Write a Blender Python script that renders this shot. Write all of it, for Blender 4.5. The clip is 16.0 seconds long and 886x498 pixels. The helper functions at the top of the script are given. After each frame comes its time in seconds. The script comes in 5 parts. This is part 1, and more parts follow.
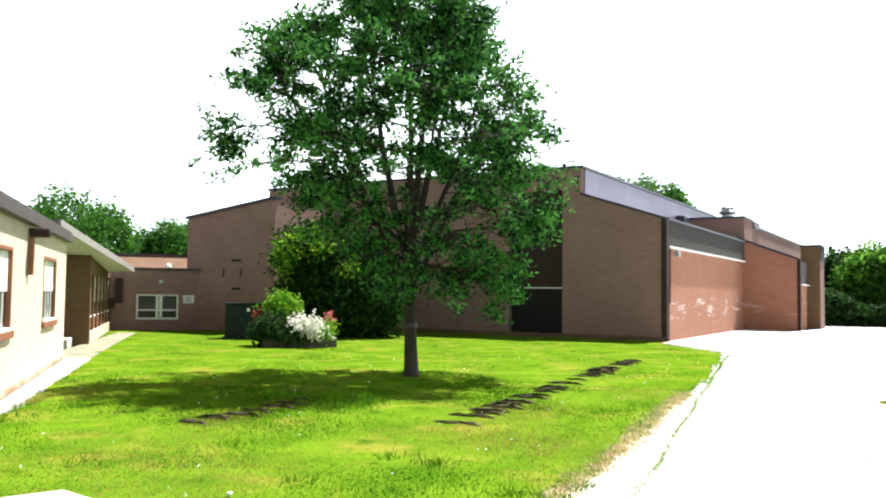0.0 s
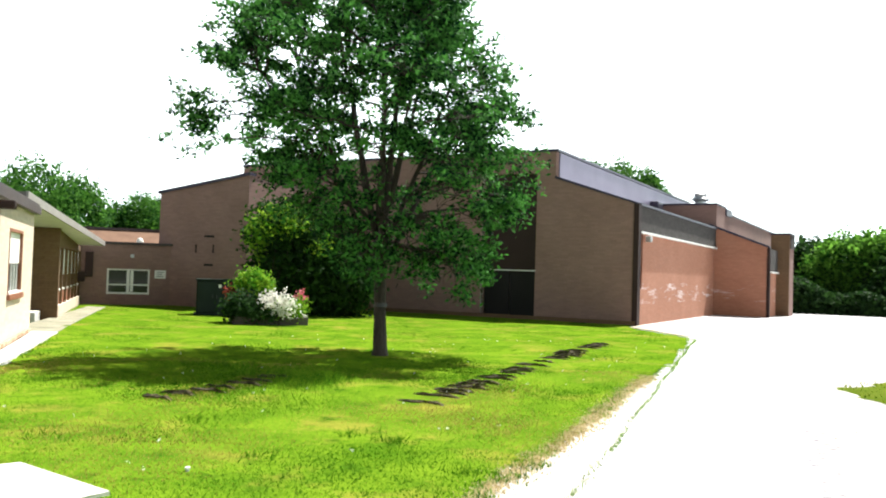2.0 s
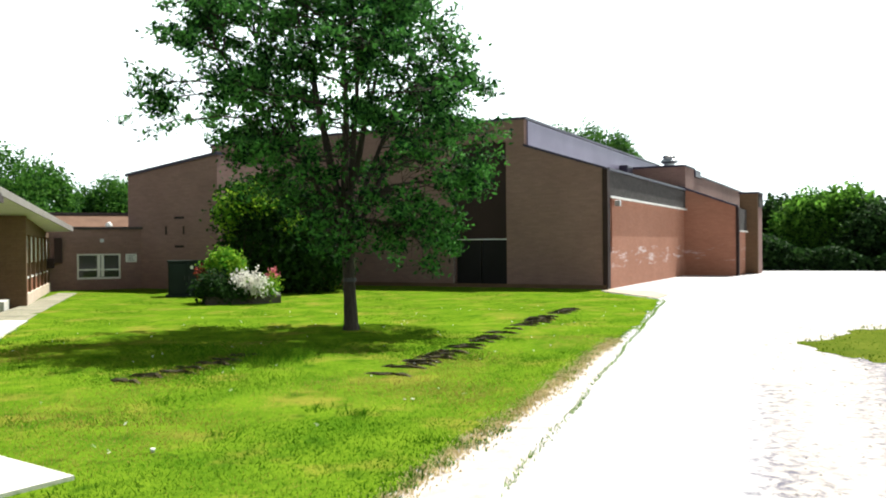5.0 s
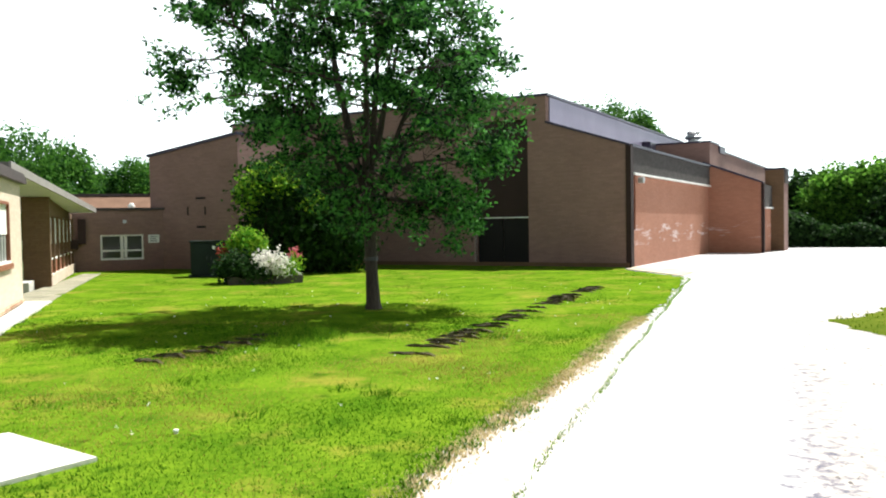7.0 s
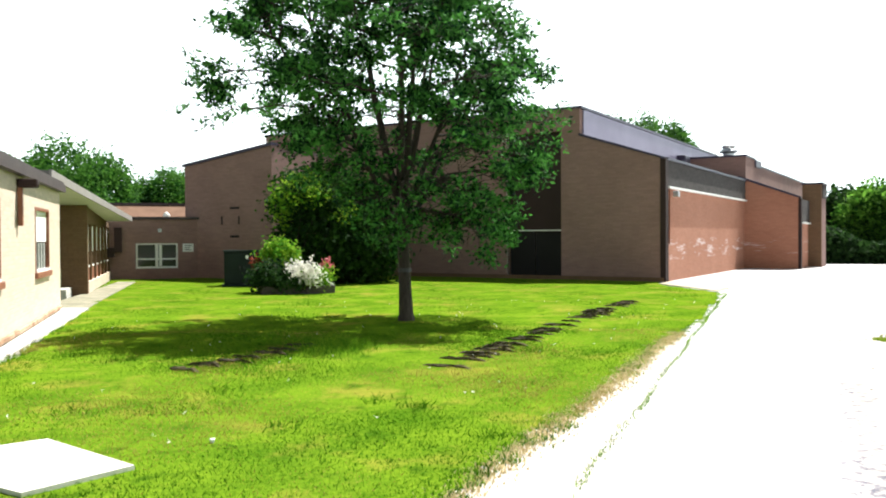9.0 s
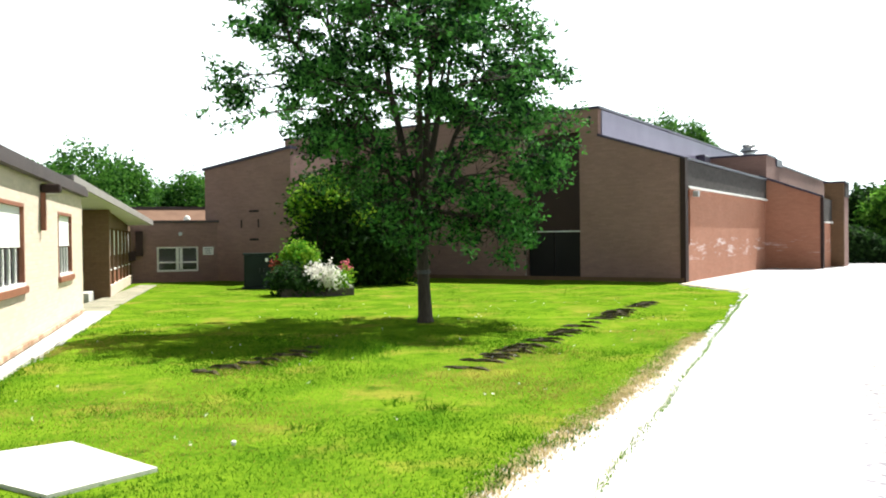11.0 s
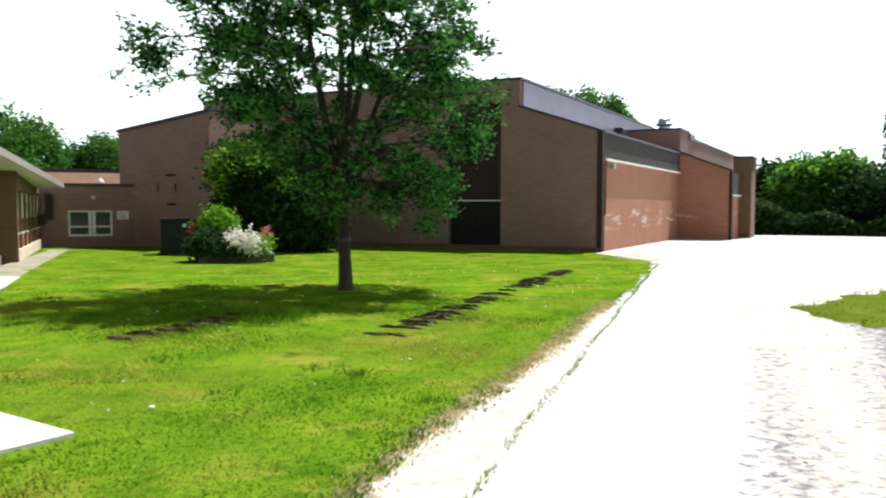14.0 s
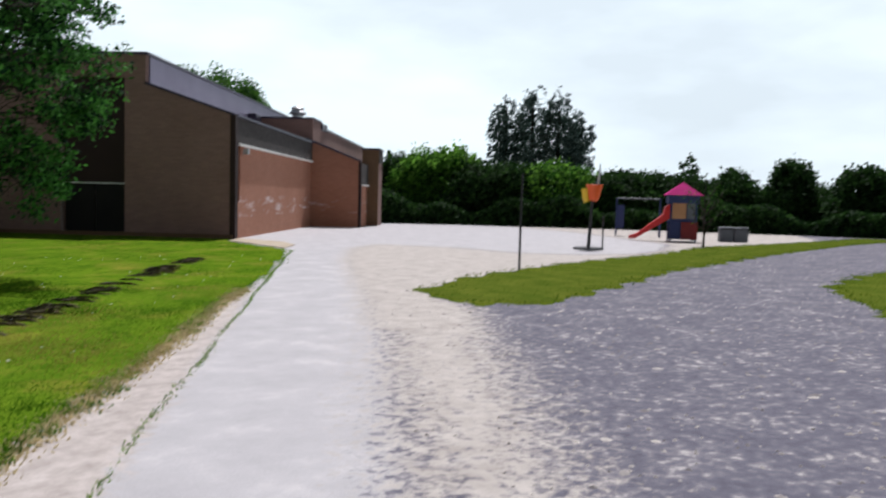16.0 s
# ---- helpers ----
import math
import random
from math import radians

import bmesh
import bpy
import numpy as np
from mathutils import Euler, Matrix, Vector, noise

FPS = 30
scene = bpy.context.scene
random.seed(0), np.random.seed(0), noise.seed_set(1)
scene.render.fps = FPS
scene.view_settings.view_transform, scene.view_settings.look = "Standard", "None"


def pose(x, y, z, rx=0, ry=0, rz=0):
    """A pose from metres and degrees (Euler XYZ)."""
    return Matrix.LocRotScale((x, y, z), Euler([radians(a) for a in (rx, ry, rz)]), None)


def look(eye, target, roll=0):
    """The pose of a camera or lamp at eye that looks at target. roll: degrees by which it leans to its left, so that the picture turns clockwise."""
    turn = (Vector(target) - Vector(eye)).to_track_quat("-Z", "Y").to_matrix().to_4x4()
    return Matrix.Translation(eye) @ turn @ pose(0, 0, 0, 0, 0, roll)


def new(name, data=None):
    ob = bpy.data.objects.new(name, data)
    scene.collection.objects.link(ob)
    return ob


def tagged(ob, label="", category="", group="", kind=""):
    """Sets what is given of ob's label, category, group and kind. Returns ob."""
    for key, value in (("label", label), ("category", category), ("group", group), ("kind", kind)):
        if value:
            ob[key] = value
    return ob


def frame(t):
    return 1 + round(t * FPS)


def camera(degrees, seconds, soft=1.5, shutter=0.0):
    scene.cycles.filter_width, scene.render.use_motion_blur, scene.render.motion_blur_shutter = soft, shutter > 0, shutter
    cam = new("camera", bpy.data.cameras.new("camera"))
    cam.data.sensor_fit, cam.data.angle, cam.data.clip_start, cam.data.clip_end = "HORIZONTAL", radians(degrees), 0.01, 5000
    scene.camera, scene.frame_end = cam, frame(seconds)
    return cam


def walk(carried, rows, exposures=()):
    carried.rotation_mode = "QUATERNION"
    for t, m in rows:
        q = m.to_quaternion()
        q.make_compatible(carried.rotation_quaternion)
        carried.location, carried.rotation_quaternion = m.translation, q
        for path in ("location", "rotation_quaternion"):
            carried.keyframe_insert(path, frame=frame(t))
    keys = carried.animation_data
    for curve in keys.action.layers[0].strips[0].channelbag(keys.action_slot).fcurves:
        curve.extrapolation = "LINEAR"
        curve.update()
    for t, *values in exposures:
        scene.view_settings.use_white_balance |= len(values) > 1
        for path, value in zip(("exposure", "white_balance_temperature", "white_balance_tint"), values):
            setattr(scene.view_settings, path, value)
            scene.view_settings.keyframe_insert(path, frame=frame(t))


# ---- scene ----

# ---------------------------------------------------------------- camera
cam = camera(56.8, 16.0, soft=2.0, shutter=0.35)


def turned(yaw, pitch, roll, x=0.0, y=0.0, z=1.7):
    """Standing pose: yaw to the right of +y, pitch up, roll, in degrees."""
    a, b = radians(yaw), radians(pitch)
    way = Vector((math.sin(a) * math.cos(b), math.cos(a) * math.cos(b), math.sin(b)))
    return look((x, y, z), Vector((x, y, z)) + way, roll)


PATH = [
    (0, 1.67, 3.09, 0.62, -0.287, -0.023, 1.705),
    (0.5, 2.93, 3.14, 0.83, -0.273, -0.052, 1.712),
    (1, 3.22, 2.93, 1.19, -0.264, -0.058, 1.713),
    (1.5, 2.65, 2.46, 1.92, -0.237, -0.051, 1.707),
    (2, 3.30, 1.77, 1.77, -0.162, -0.074, 1.707),
    (2.5, 3.83, 0.96, 1.17, -0.067, -0.099, 1.716),
    (3, 3.84, -0.42, 0.85, -0.011, -0.111, 1.718),
    (5.3, 4.94, -0.24, -0.65, 0.034, -0.201, 1.731),
    (5.5, 4.06, -0.43, 0.01, 0.024, -0.168, 1.727),
    (6, 2.09, -1.22, -0.50, -0.018, -0.020, 1.711),
    (6.5, 1.35, -1.59, -0.49, -0.021, 0.031, 1.707),
    (7, 3.48, -1.68, -0.94, 0.008, -0.019, 1.710),
    (7.5, 3.78, -2.05, -0.39, 0.009, -0.024, 1.710),
    (8, 2.00, -1.14, 0.02, -0.020, 0.032, 1.702),
    (10.3, 1.20, -0.73, -0.32, -0.087, 0.079, 1.701),
    (10.5, 1.06, -0.99, -0.16, -0.084, 0.074, 1.702),
    (11, 0.13, -0.68, -0.70, -0.078, 0.072, 1.705),
    (11.5, -0.18, -0.75, -0.56, -0.076, 0.084, 1.703),
    (12, 0.05, -0.98, 0.05, -0.067, 0.073, 1.700),
    (12.5, 1.84, -1.67, 0.09, -0.062, 0.025, 1.702),
    (13, 3.99, -2.81, -0.53, -0.082, -0.057, 1.715),
    (13.5, 3.96, -4.74, -0.16, -0.105, -0.122, 1.731),
    (14, 5.51, -2.99, 0.10, -0.041, -0.149, 1.732),
    (14.5, 13.6, -3.88, 1.12, 0.069, -0.000, 1.689),
    (15, 20.7, -4.50, 1.36, -0.029, 0.052, 1.671),
    (15.5, 26.2, -6.58, 1.59, -0.066, 0.004, 1.677),
    (16, 30.7, -3.51, 1.43, 0.052, 0.046, 1.693),
]
EXPOSURE = [(0.0, 1.5, 6250, 7), (2.0, 1.4, 6250, 7), (3.5, 1.22, 6250, 7), (5.5, 1.0, 6250, 7), (7.0, 1.15, 6250, 7), (10.5, 1.32, 6250, 7), (12.0, 1.32, 6250, 7), (13.4, 1.07, 6250, 7),
            (14.1, 0.88, 6200, 7), (14.5, 0.62, 6100, 9), (15.0, 0.22, 6000, 12), (16.0, -0.05, 5950, 15)]
walk(cam, [(t, turned(*v)) for t, *v in PATH], EXPOSURE)

# ---------------------------------------------------------------- world and sun
SUN_YAW, SUN_UP = 43.0, 62.0
world = bpy.data.worlds.new("world")
scene.world = world
world.use_nodes = True
wn, wl = world.node_tree.nodes, world.node_tree.links
wn.clear()
sky = wn.new("ShaderNodeTexSky")
sky.sky_type, sky.sun_disc = "NISHITA", False
sky.sun_elevation, sky.sun_rotation = radians(SUN_UP), radians(SUN_YAW)
sky.air_density, sky.dust_density, sky.ozone_density = 1.0, 0.6, 1.0
w_co = wn.new("ShaderNodeTexCoord")
w_map = wn.new("ShaderNodeMapping")
w_map.inputs["Scale"].default_value = (1.6, 1.6, 5.0)
w_noise = wn.new("ShaderNodeTexNoise")
w_noise.inputs["Scale"].default_value, w_noise.inputs["Detail"].default_value = 1.3, 7.0
w_ramp = wn.new("ShaderNodeValToRGB")
w_ramp.color_ramp.elements[0].position, w_ramp.color_ramp.elements[1].position = 0.36, 0.56
w_ramp.color_ramp.elements[0].color = (0.76, 0.76, 0.76, 1)
w_mix = wn.new("ShaderNodeMix")
w_mix.data_type = "RGBA"
w_bg = wn.new("ShaderNodeBackground")
w_bg.inputs["Strength"].default_value = 0.043
w_out = wn.new("ShaderNodeOutputWorld")
wl.new(w_co.outputs["Generated"], w_map.inputs["Vector"])
wl.new(w_map.outputs["Vector"], w_noise.inputs["Vector"])
wl.new(w_noise.outputs["Fac"], w_ramp.inputs["Fac"])
# thin high cloud and haze: dense towards the horizon, opening to blue overhead
w_sep, w_open, w_fac = wn.new("ShaderNodeSeparateXYZ"), wn.new("ShaderNodeMapRange"), wn.new("ShaderNodeMath")
w_open.interpolation_type = "SMOOTHSTEP"
for key, v in (("From Min", 0.3), ("From Max", 0.62), ("To Min", 1.0), ("To Max", 0.04)):
    w_open.inputs[key].default_value = v
w_fac.operation = "MULTIPLY"
wl.new(w_co.outputs["Generated"], w_sep.inputs[0])
wl.new(w_sep.outputs["Z"], w_open.inputs["Value"])
wl.new(w_ramp.outputs["Color"], w_fac.inputs[0])
wl.new(w_open.outputs["Result"], w_fac.inputs[1])
wl.new(w_fac.outputs[0], w_mix.inputs["Factor"])
# haze scatters forwards: brightest round the sun, duller away from it
w_dot, w_side, w_haze = wn.new("ShaderNodeVectorMath"), wn.new("ShaderNodeMapRange"), wn.new("ShaderNodeVectorMath")
w_dot.operation, w_haze.operation = "DOT_PRODUCT", "SCALE"
w_dot.inputs[1].default_value = (math.sin(radians(SUN_YAW)) * math.cos(radians(SUN_UP)), math.cos(radians(SUN_YAW)) * math.cos(radians(SUN_UP)), math.sin(radians(SUN_UP)))
w_side.interpolation_type = "SMOOTHSTEP"
for key, v in (("From Min", -0.6), ("From Max", 0.75), ("To Min", 0.14), ("To Max", 1.25)):
    w_side.inputs[key].default_value = v
w_haze.inputs[0].default_value = (20.4, 22.4, 21.8)
wl.new(w_co.outputs["Generated"], w_dot.inputs[0])
wl.new(w_dot.outputs["Value"], w_side.inputs["Value"])
wl.new(w_side.outputs["Result"], w_haze.inputs["Scale"])
wl.new(w_haze.outputs["Vector"], w_mix.inputs["B"])
w_gain = wn.new("ShaderNodeVectorMath")
w_gain.operation = "SCALE"
w_gain.inputs["Scale"].default_value = 0.3
wl.new(sky.outputs["Color"], w_gain.inputs[0])
wl.new(w_gain.outputs["Vector"], w_mix.inputs["A"])
wl.new(w_mix.outputs["Result"], w_bg.inputs["Color"])
wl.new(w_bg.outputs["Background"], w_out.inputs["Surface"])

sun_data = bpy.data.lights.new("sun", "SUN")
sun_data.energy, sun_data.angle, sun_data.color = 5.0, radians(0.53), (1.0, 0.95, 0.86)
sun = new("sun", sun_data)
sa, sb = radians(SUN_YAW), radians(SUN_UP)
sun.matrix_world = look((20, 20, 30), Vector((20, 20, 30)) - Vector((math.sin(sa) * math.cos(sb), math.cos(sa) * math.cos(sb), math.sin(sb))))


# ---------------------------------------------------------------- materials
def material(name, low, high, scale=4.0, rough=0.85, bump=0.2, fine=60.0, fine_mix=0.35, metal=0.0, island=0.0, obj_random=0.0, stretch=(1, 1, 1), spec=0.4):
    """Two colours mixed by coarse and fine noise, with relief."""
    m = bpy.data.materials.new(name)
    m.use_nodes = True
    n, l = m.node_tree.nodes, m.node_tree.links
    b = n["Principled BSDF"]
    co = n.new("ShaderNodeTexCoord")
    mp = n.new("ShaderNodeMapping")
    mp.inputs["Scale"].default_value = stretch
    l.new(co.outputs["Object"], mp.inputs["Vector"])
    big, small = n.new("ShaderNodeTexNoise"), n.new("ShaderNodeTexNoise")
    for t, s, d in ((big, scale, 5.0), (small, fine, 3.0)):
        t.inputs["Scale"].default_value, t.inputs["Detail"].default_value = s, d
        l.new(mp.outputs["Vector"], t.inputs["Vector"])
    add = n.new("ShaderNodeMix")
    add.inputs["Factor"].default_value = fine_mix
    l.new(big.outputs["Fac"], add.inputs["A"])
    l.new(small.outputs["Fac"], add.inputs["B"])
    fac = add.outputs["Result"]
    if island or obj_random:
        src = n.new("ShaderNodeNewGeometry").outputs["Random Per Island"] if island else n.new("ShaderNodeObjectInfo").outputs["Random"]
        amount = island or obj_random
        mul = n.new("ShaderNodeMath")
        mul.operation = "MULTIPLY_ADD"
        l.new(src, mul.inputs[0])
        mul.inputs[1].default_value = amount
        mul.inputs[2].default_value = -amount / 2
        plus = n.new("ShaderNodeMath")
        plus.operation = "ADD"
        l.new(fac, plus.inputs[0])
        l.new(mul.outputs[0], plus.inputs[1])
        fac = plus.outputs[0]
    ramp = n.new("ShaderNodeValToRGB")
    ramp.color_ramp.elements[0].position, ramp.color_ramp.elements[1].position = 0.32, 0.68
    ramp.color_ramp.elements[0].color, ramp.color_ramp.elements[1].color = (*low, 1), (*high, 1)
    l.new(fac, ramp.inputs["Fac"])
    l.new(ramp.outputs["Color"], b.inputs["Base Color"])
    b.inputs["Roughness"].default_value, b.inputs["Metallic"].default_value = rough, metal
    b.inputs["Specular IOR Level"].default_value = spec
    if bump:
        bp = n.new("ShaderNodeBump")
        bp.inputs["Strength"].default_value, bp.inputs["Distance"].default_value = bump, 0.02
        l.new(small.outputs["Fac"], bp.inputs["Height"])
        l.new(bp.outputs["Normal"], b.inputs["Normal"])
    return m


def leaf_material(name, low, high, through_mix=0.35, spec=0.12):
    m = material(name, low, high, scale=0.9, rough=0.7, bump=0.0, fine=5.0, island=0.55, spec=spec)
    n, l = m.node_tree.nodes, m.node_tree.links
    b, out = n["Principled BSDF"], n["Material Output"]
    tr, mx = n.new("ShaderNodeBsdfTranslucent"), n.new("ShaderNodeMixShader")
    l.new(b.inputs["Base Color"].links[0].from_socket, tr.inputs["Color"])
    mx.inputs["Fac"].default_value = through_mix
    l.new(b.outputs["BSDF"], mx.inputs[1])
    l.new(tr.outputs["BSDF"], mx.inputs[2])
    l.new(mx.outputs["Shader"], out.inputs["Surface"])
    return m


def brick_material(name, low, high, mortar, length=0.30, height=0.075, rough=0.9, worn=None):
    """Courses of brick laid round any upright wall of an axis-aligned thing."""
    m = material(name, low, high, scale=0.6, rough=rough, bump=0.0, fine=14.0, fine_mix=0.4)
    n, l = m.node_tree.nodes, m.node_tree.links
    b = n["Principled BSDF"]
    colour = b.inputs["Base Color"].links[0].from_socket
    co, sep, com = n.new("ShaderNodeTexCoord"), n.new("ShaderNodeSeparateXYZ"), n.new("ShaderNodeCombineXYZ")
    l.new(co.outputs["Object"], sep.inputs[0])
    add = n.new("ShaderNodeMath")
    add.operation = "ADD"
    l.new(sep.outputs["X"], add.inputs[0])
    l.new(sep.outputs["Y"], add.inputs[1])
    l.new(add.outputs[0], com.inputs["X"])
    l.new(sep.outputs["Z"], com.inputs["Y"])
    br = n.new("ShaderNodeTexBrick")
    br.inputs["Scale"].default_value = 1.0
    br.inputs["Brick Width"].default_value, br.inputs["Row Height"].default_value = length, height
    br.inputs["Mortar Size"].default_value = 0.006
    br.inputs["Color1"].default_value, br.inputs["Color2"].default_value = (0.9, 0.9, 0.9, 1), (1.05, 1.05, 1.05, 1)
    br.inputs["Mortar"].default_value = (*mortar, 1)
    l.new(com.outputs[0], br.inputs["Vector"])
    mul = n.new("ShaderNodeMix")
    mul.data_type, mul.blend_type = "RGBA", "MULTIPLY"
    mul.inputs["Factor"].default_value = 1.0
    l.new(colour, mul.inputs["A"])
    l.new(br.outputs["Color"], mul.inputs["B"])
    last = mul.outputs["Result"]
    l.new(last, b.inputs["Base Color"])
    bp = n.new("ShaderNodeBump")
    bp.invert = True
    bp.inputs["Strength"].default_value, bp.inputs["Distance"].default_value = 0.5, 0.01
    l.new(br.outputs["Fac"], bp.inputs["Height"])
    l.new(bp.outputs["Normal"], b.inputs["Normal"])
    return m


M_GROUND = material("field_ground", (0.05, 0.075, 0.02), (0.11, 0.13, 0.04), scale=0.4, fine=7.0)
M_LAWN = material("lawn_soil", (0.034, 0.095, 0.004), (0.145, 0.225, 0.013), scale=1.1, fine=22.0, fine_mix=0.5, bump=0.5, rough=1.0, spec=0.0)


def mottle(m, colour, scale, lo, hi, most=0.8):
    """Ragged patches of another colour over a material's own."""
    n, l = m.node_tree.nodes, m.node_tree.links
    b = n["Principled BSDF"]
    src = b.inputs["Base Color"].links[0].from_socket
    co, t, r, x = n.new("ShaderNodeTexCoord"), n.new("ShaderNodeTexNoise"), n.new("ShaderNodeMapRange"), n.new("ShaderNodeMix")
    t.inputs["Scale"].default_value, t.inputs["Detail"].default_value, t.inputs["Roughness"].default_value = scale, 6.0, 0.68
    l.new(co.outputs["Object"], t.inputs["Vector"])
    for key, v in (("From Min", lo), ("From Max", hi), ("To Max", most)):
        r.inputs[key].default_value = v
    l.new(t.outputs["Fac"], r.inputs["Value"])
    x.data_type = "RGBA"
    l.new(r.outputs["Result"], x.inputs["Factor"])
    l.new(src, x.inputs["A"])
    x.inputs["B"].default_value = (*colour, 1)
    l.new(x.outputs["Result"], b.inputs["Base Color"])


mottle(M_LAWN, (0.235, 0.2, 0.035), 0.75, 0.52, 0.68, 0.75)
mottle(M_LAWN, (0.02, 0.06, 0.004), 2.6, 0.55, 0.68, 0.75)
M_SAND = material("sandy_gravel", (0.34, 0.27, 0.19), (0.5, 0.43, 0.34), scale=1.0, fine=24.0, bump=0.4, rough=0.95)


def yard_material():
    """Paved yard: coarse dark chippings, bleached lane, sand and dry dirt, blended by the mesh's own zone values."""
    m = bpy.data.materials.new("yard_paving")
    m.use_nodes = True
    n, l = m.node_tree.nodes, m.node_tree.links
    b = n["Principled BSDF"]
    b.inputs["Roughness"].default_value = 0.9
    b.inputs["Specular IOR Level"].default_value = 0.25
    co = n.new("ShaderNodeTexCoord")

    def noise_at(scale, detail=4.0, rough=0.55):
        t = n.new("ShaderNodeTexNoise")
        t.inputs["Scale"].default_value, t.inputs["Detail"].default_value, t.inputs["Roughness"].default_value = scale, detail, rough
        l.new(co.outputs["Object"], t.inputs["Vector"])
        return t.outputs["Fac"]

    def ramp(fac, stops):
        r = n.new("ShaderNodeValToRGB")
        e = r.color_ramp.elements
        while len(e) < len(stops):
            e.new(0.5)
        for s, (pos, c) in zip(e, stops):
            s.position, s.color = pos, (*c, 1)
        l.new(fac, r.inputs["Fac"])
        return r.outputs["Color"]

    def mix(f, a, c):
        x = n.new("ShaderNodeMix")
        x.data_type = "RGBA"
        l.new(f, x.inputs["Factor"])
        l.new(a, x.inputs["A"])
        l.new(c, x.inputs["B"])
        return x.outputs["Result"]

    grain = noise_at(90.0, 3.0)
    blend = n.new("ShaderNodeMix")
    blend.inputs["Factor"].default_value = 0.4
    l.new(noise_at(9.5, 4.0, 0.55), blend.inputs["A"])
    l.new(noise_at(1.7, 5.0, 0.6), blend.inputs["B"])
    coarse = ramp(blend.outputs["Result"], ((0.35, (0.095, 0.09, 0.122)), (0.5, (0.135, 0.128, 0.165)), (0.57, (0.2, 0.187, 0.215)), (0.64, (0.46, 0.43, 0.43))))
    lane = ramp(noise_at(1.6, 7.0, 0.65), ((0.3, (0.42, 0.405, 0.422)), (0.55, (0.48, 0.463, 0.482)), (0.72, (0.6, 0.575, 0.58))))
    sand = ramp(noise_at(2.5, 7.0, 0.7), ((0.3, (0.37, 0.33, 0.305)), (0.7, (0.55, 0.505, 0.475))))
    dirt = ramp(noise_at(5.0, 6.0, 0.7), ((0.3, (0.34, 0.295, 0.275)), (0.7, (0.6, 0.54, 0.515))))
    ragged = noise_at(9.0, 7.0, 0.75)
    col = coarse
    for zone, c in (("lane", lane), ("sand", sand), ("dirt", dirt)):
        at_ = n.new("ShaderNodeAttribute")
        at_.attribute_name = zone
        a = n.new("ShaderNodeMath")
        a.operation = "MULTIPLY_ADD"
        l.new(ragged, a.inputs[0])
        a.inputs[1].default_value = 1.7
        l.new(at_.outputs["Fac"], a.inputs[2])
        s = n.new("ShaderNodeMapRange")
        s.inputs["From Min"].default_value, s.inputs["From Max"].default_value = 1.25, 1.5
        l.new(a.outputs[0], s.inputs["Value"])
        col = mix(s.outputs["Result"], col, c)
    mul = n.new("ShaderNodeMix")
    mul.data_type, mul.blend_type = "RGBA", "MULTIPLY"
    mul.inputs["Factor"].default_value = 0.6
    l.new(col, mul.inputs["A"])
    l.new(ramp(grain, ((0.3, (0.7, 0.7, 0.7)), (0.7, (1.15, 1.15, 1.15)))), mul.inputs["B"])
    l.new(mul.outputs["Result"], b.inputs["Base Color"])
    bp = n.new("ShaderNodeBump")
    bp.inputs["Strength"].default_value, bp.inputs["Distance"].default_value = 0.5, 0.02
    l.new(grain, bp.inputs["Height"])
    l.new(bp.outputs["Normal"], b.inputs["Normal"])
    return m


M_YARD = yard_material()
M_CONCRETE = material("pale_concrete", (0.45, 0.43, 0.39), (0.62, 0.6, 0.55), scale=2.0, fine=50.0, bump=0.2)
M_SOIL = material("dark_soil", (0.035, 0.026, 0.016), (0.09, 0.065, 0.04), scale=4.0, fine=30.0, bump=0.8, rough=1.0)
M_TAN = brick_material("tan_brown_brick", (0.21, 0.124, 0.107), (0.265, 0.162, 0.142), (0.94, 0.94, 0.94))
M_RED = brick_material("red_brown_brick", (0.32, 0.142, 0.086), (0.39, 0.185, 0.12), (0.95, 0.92, 0.9))


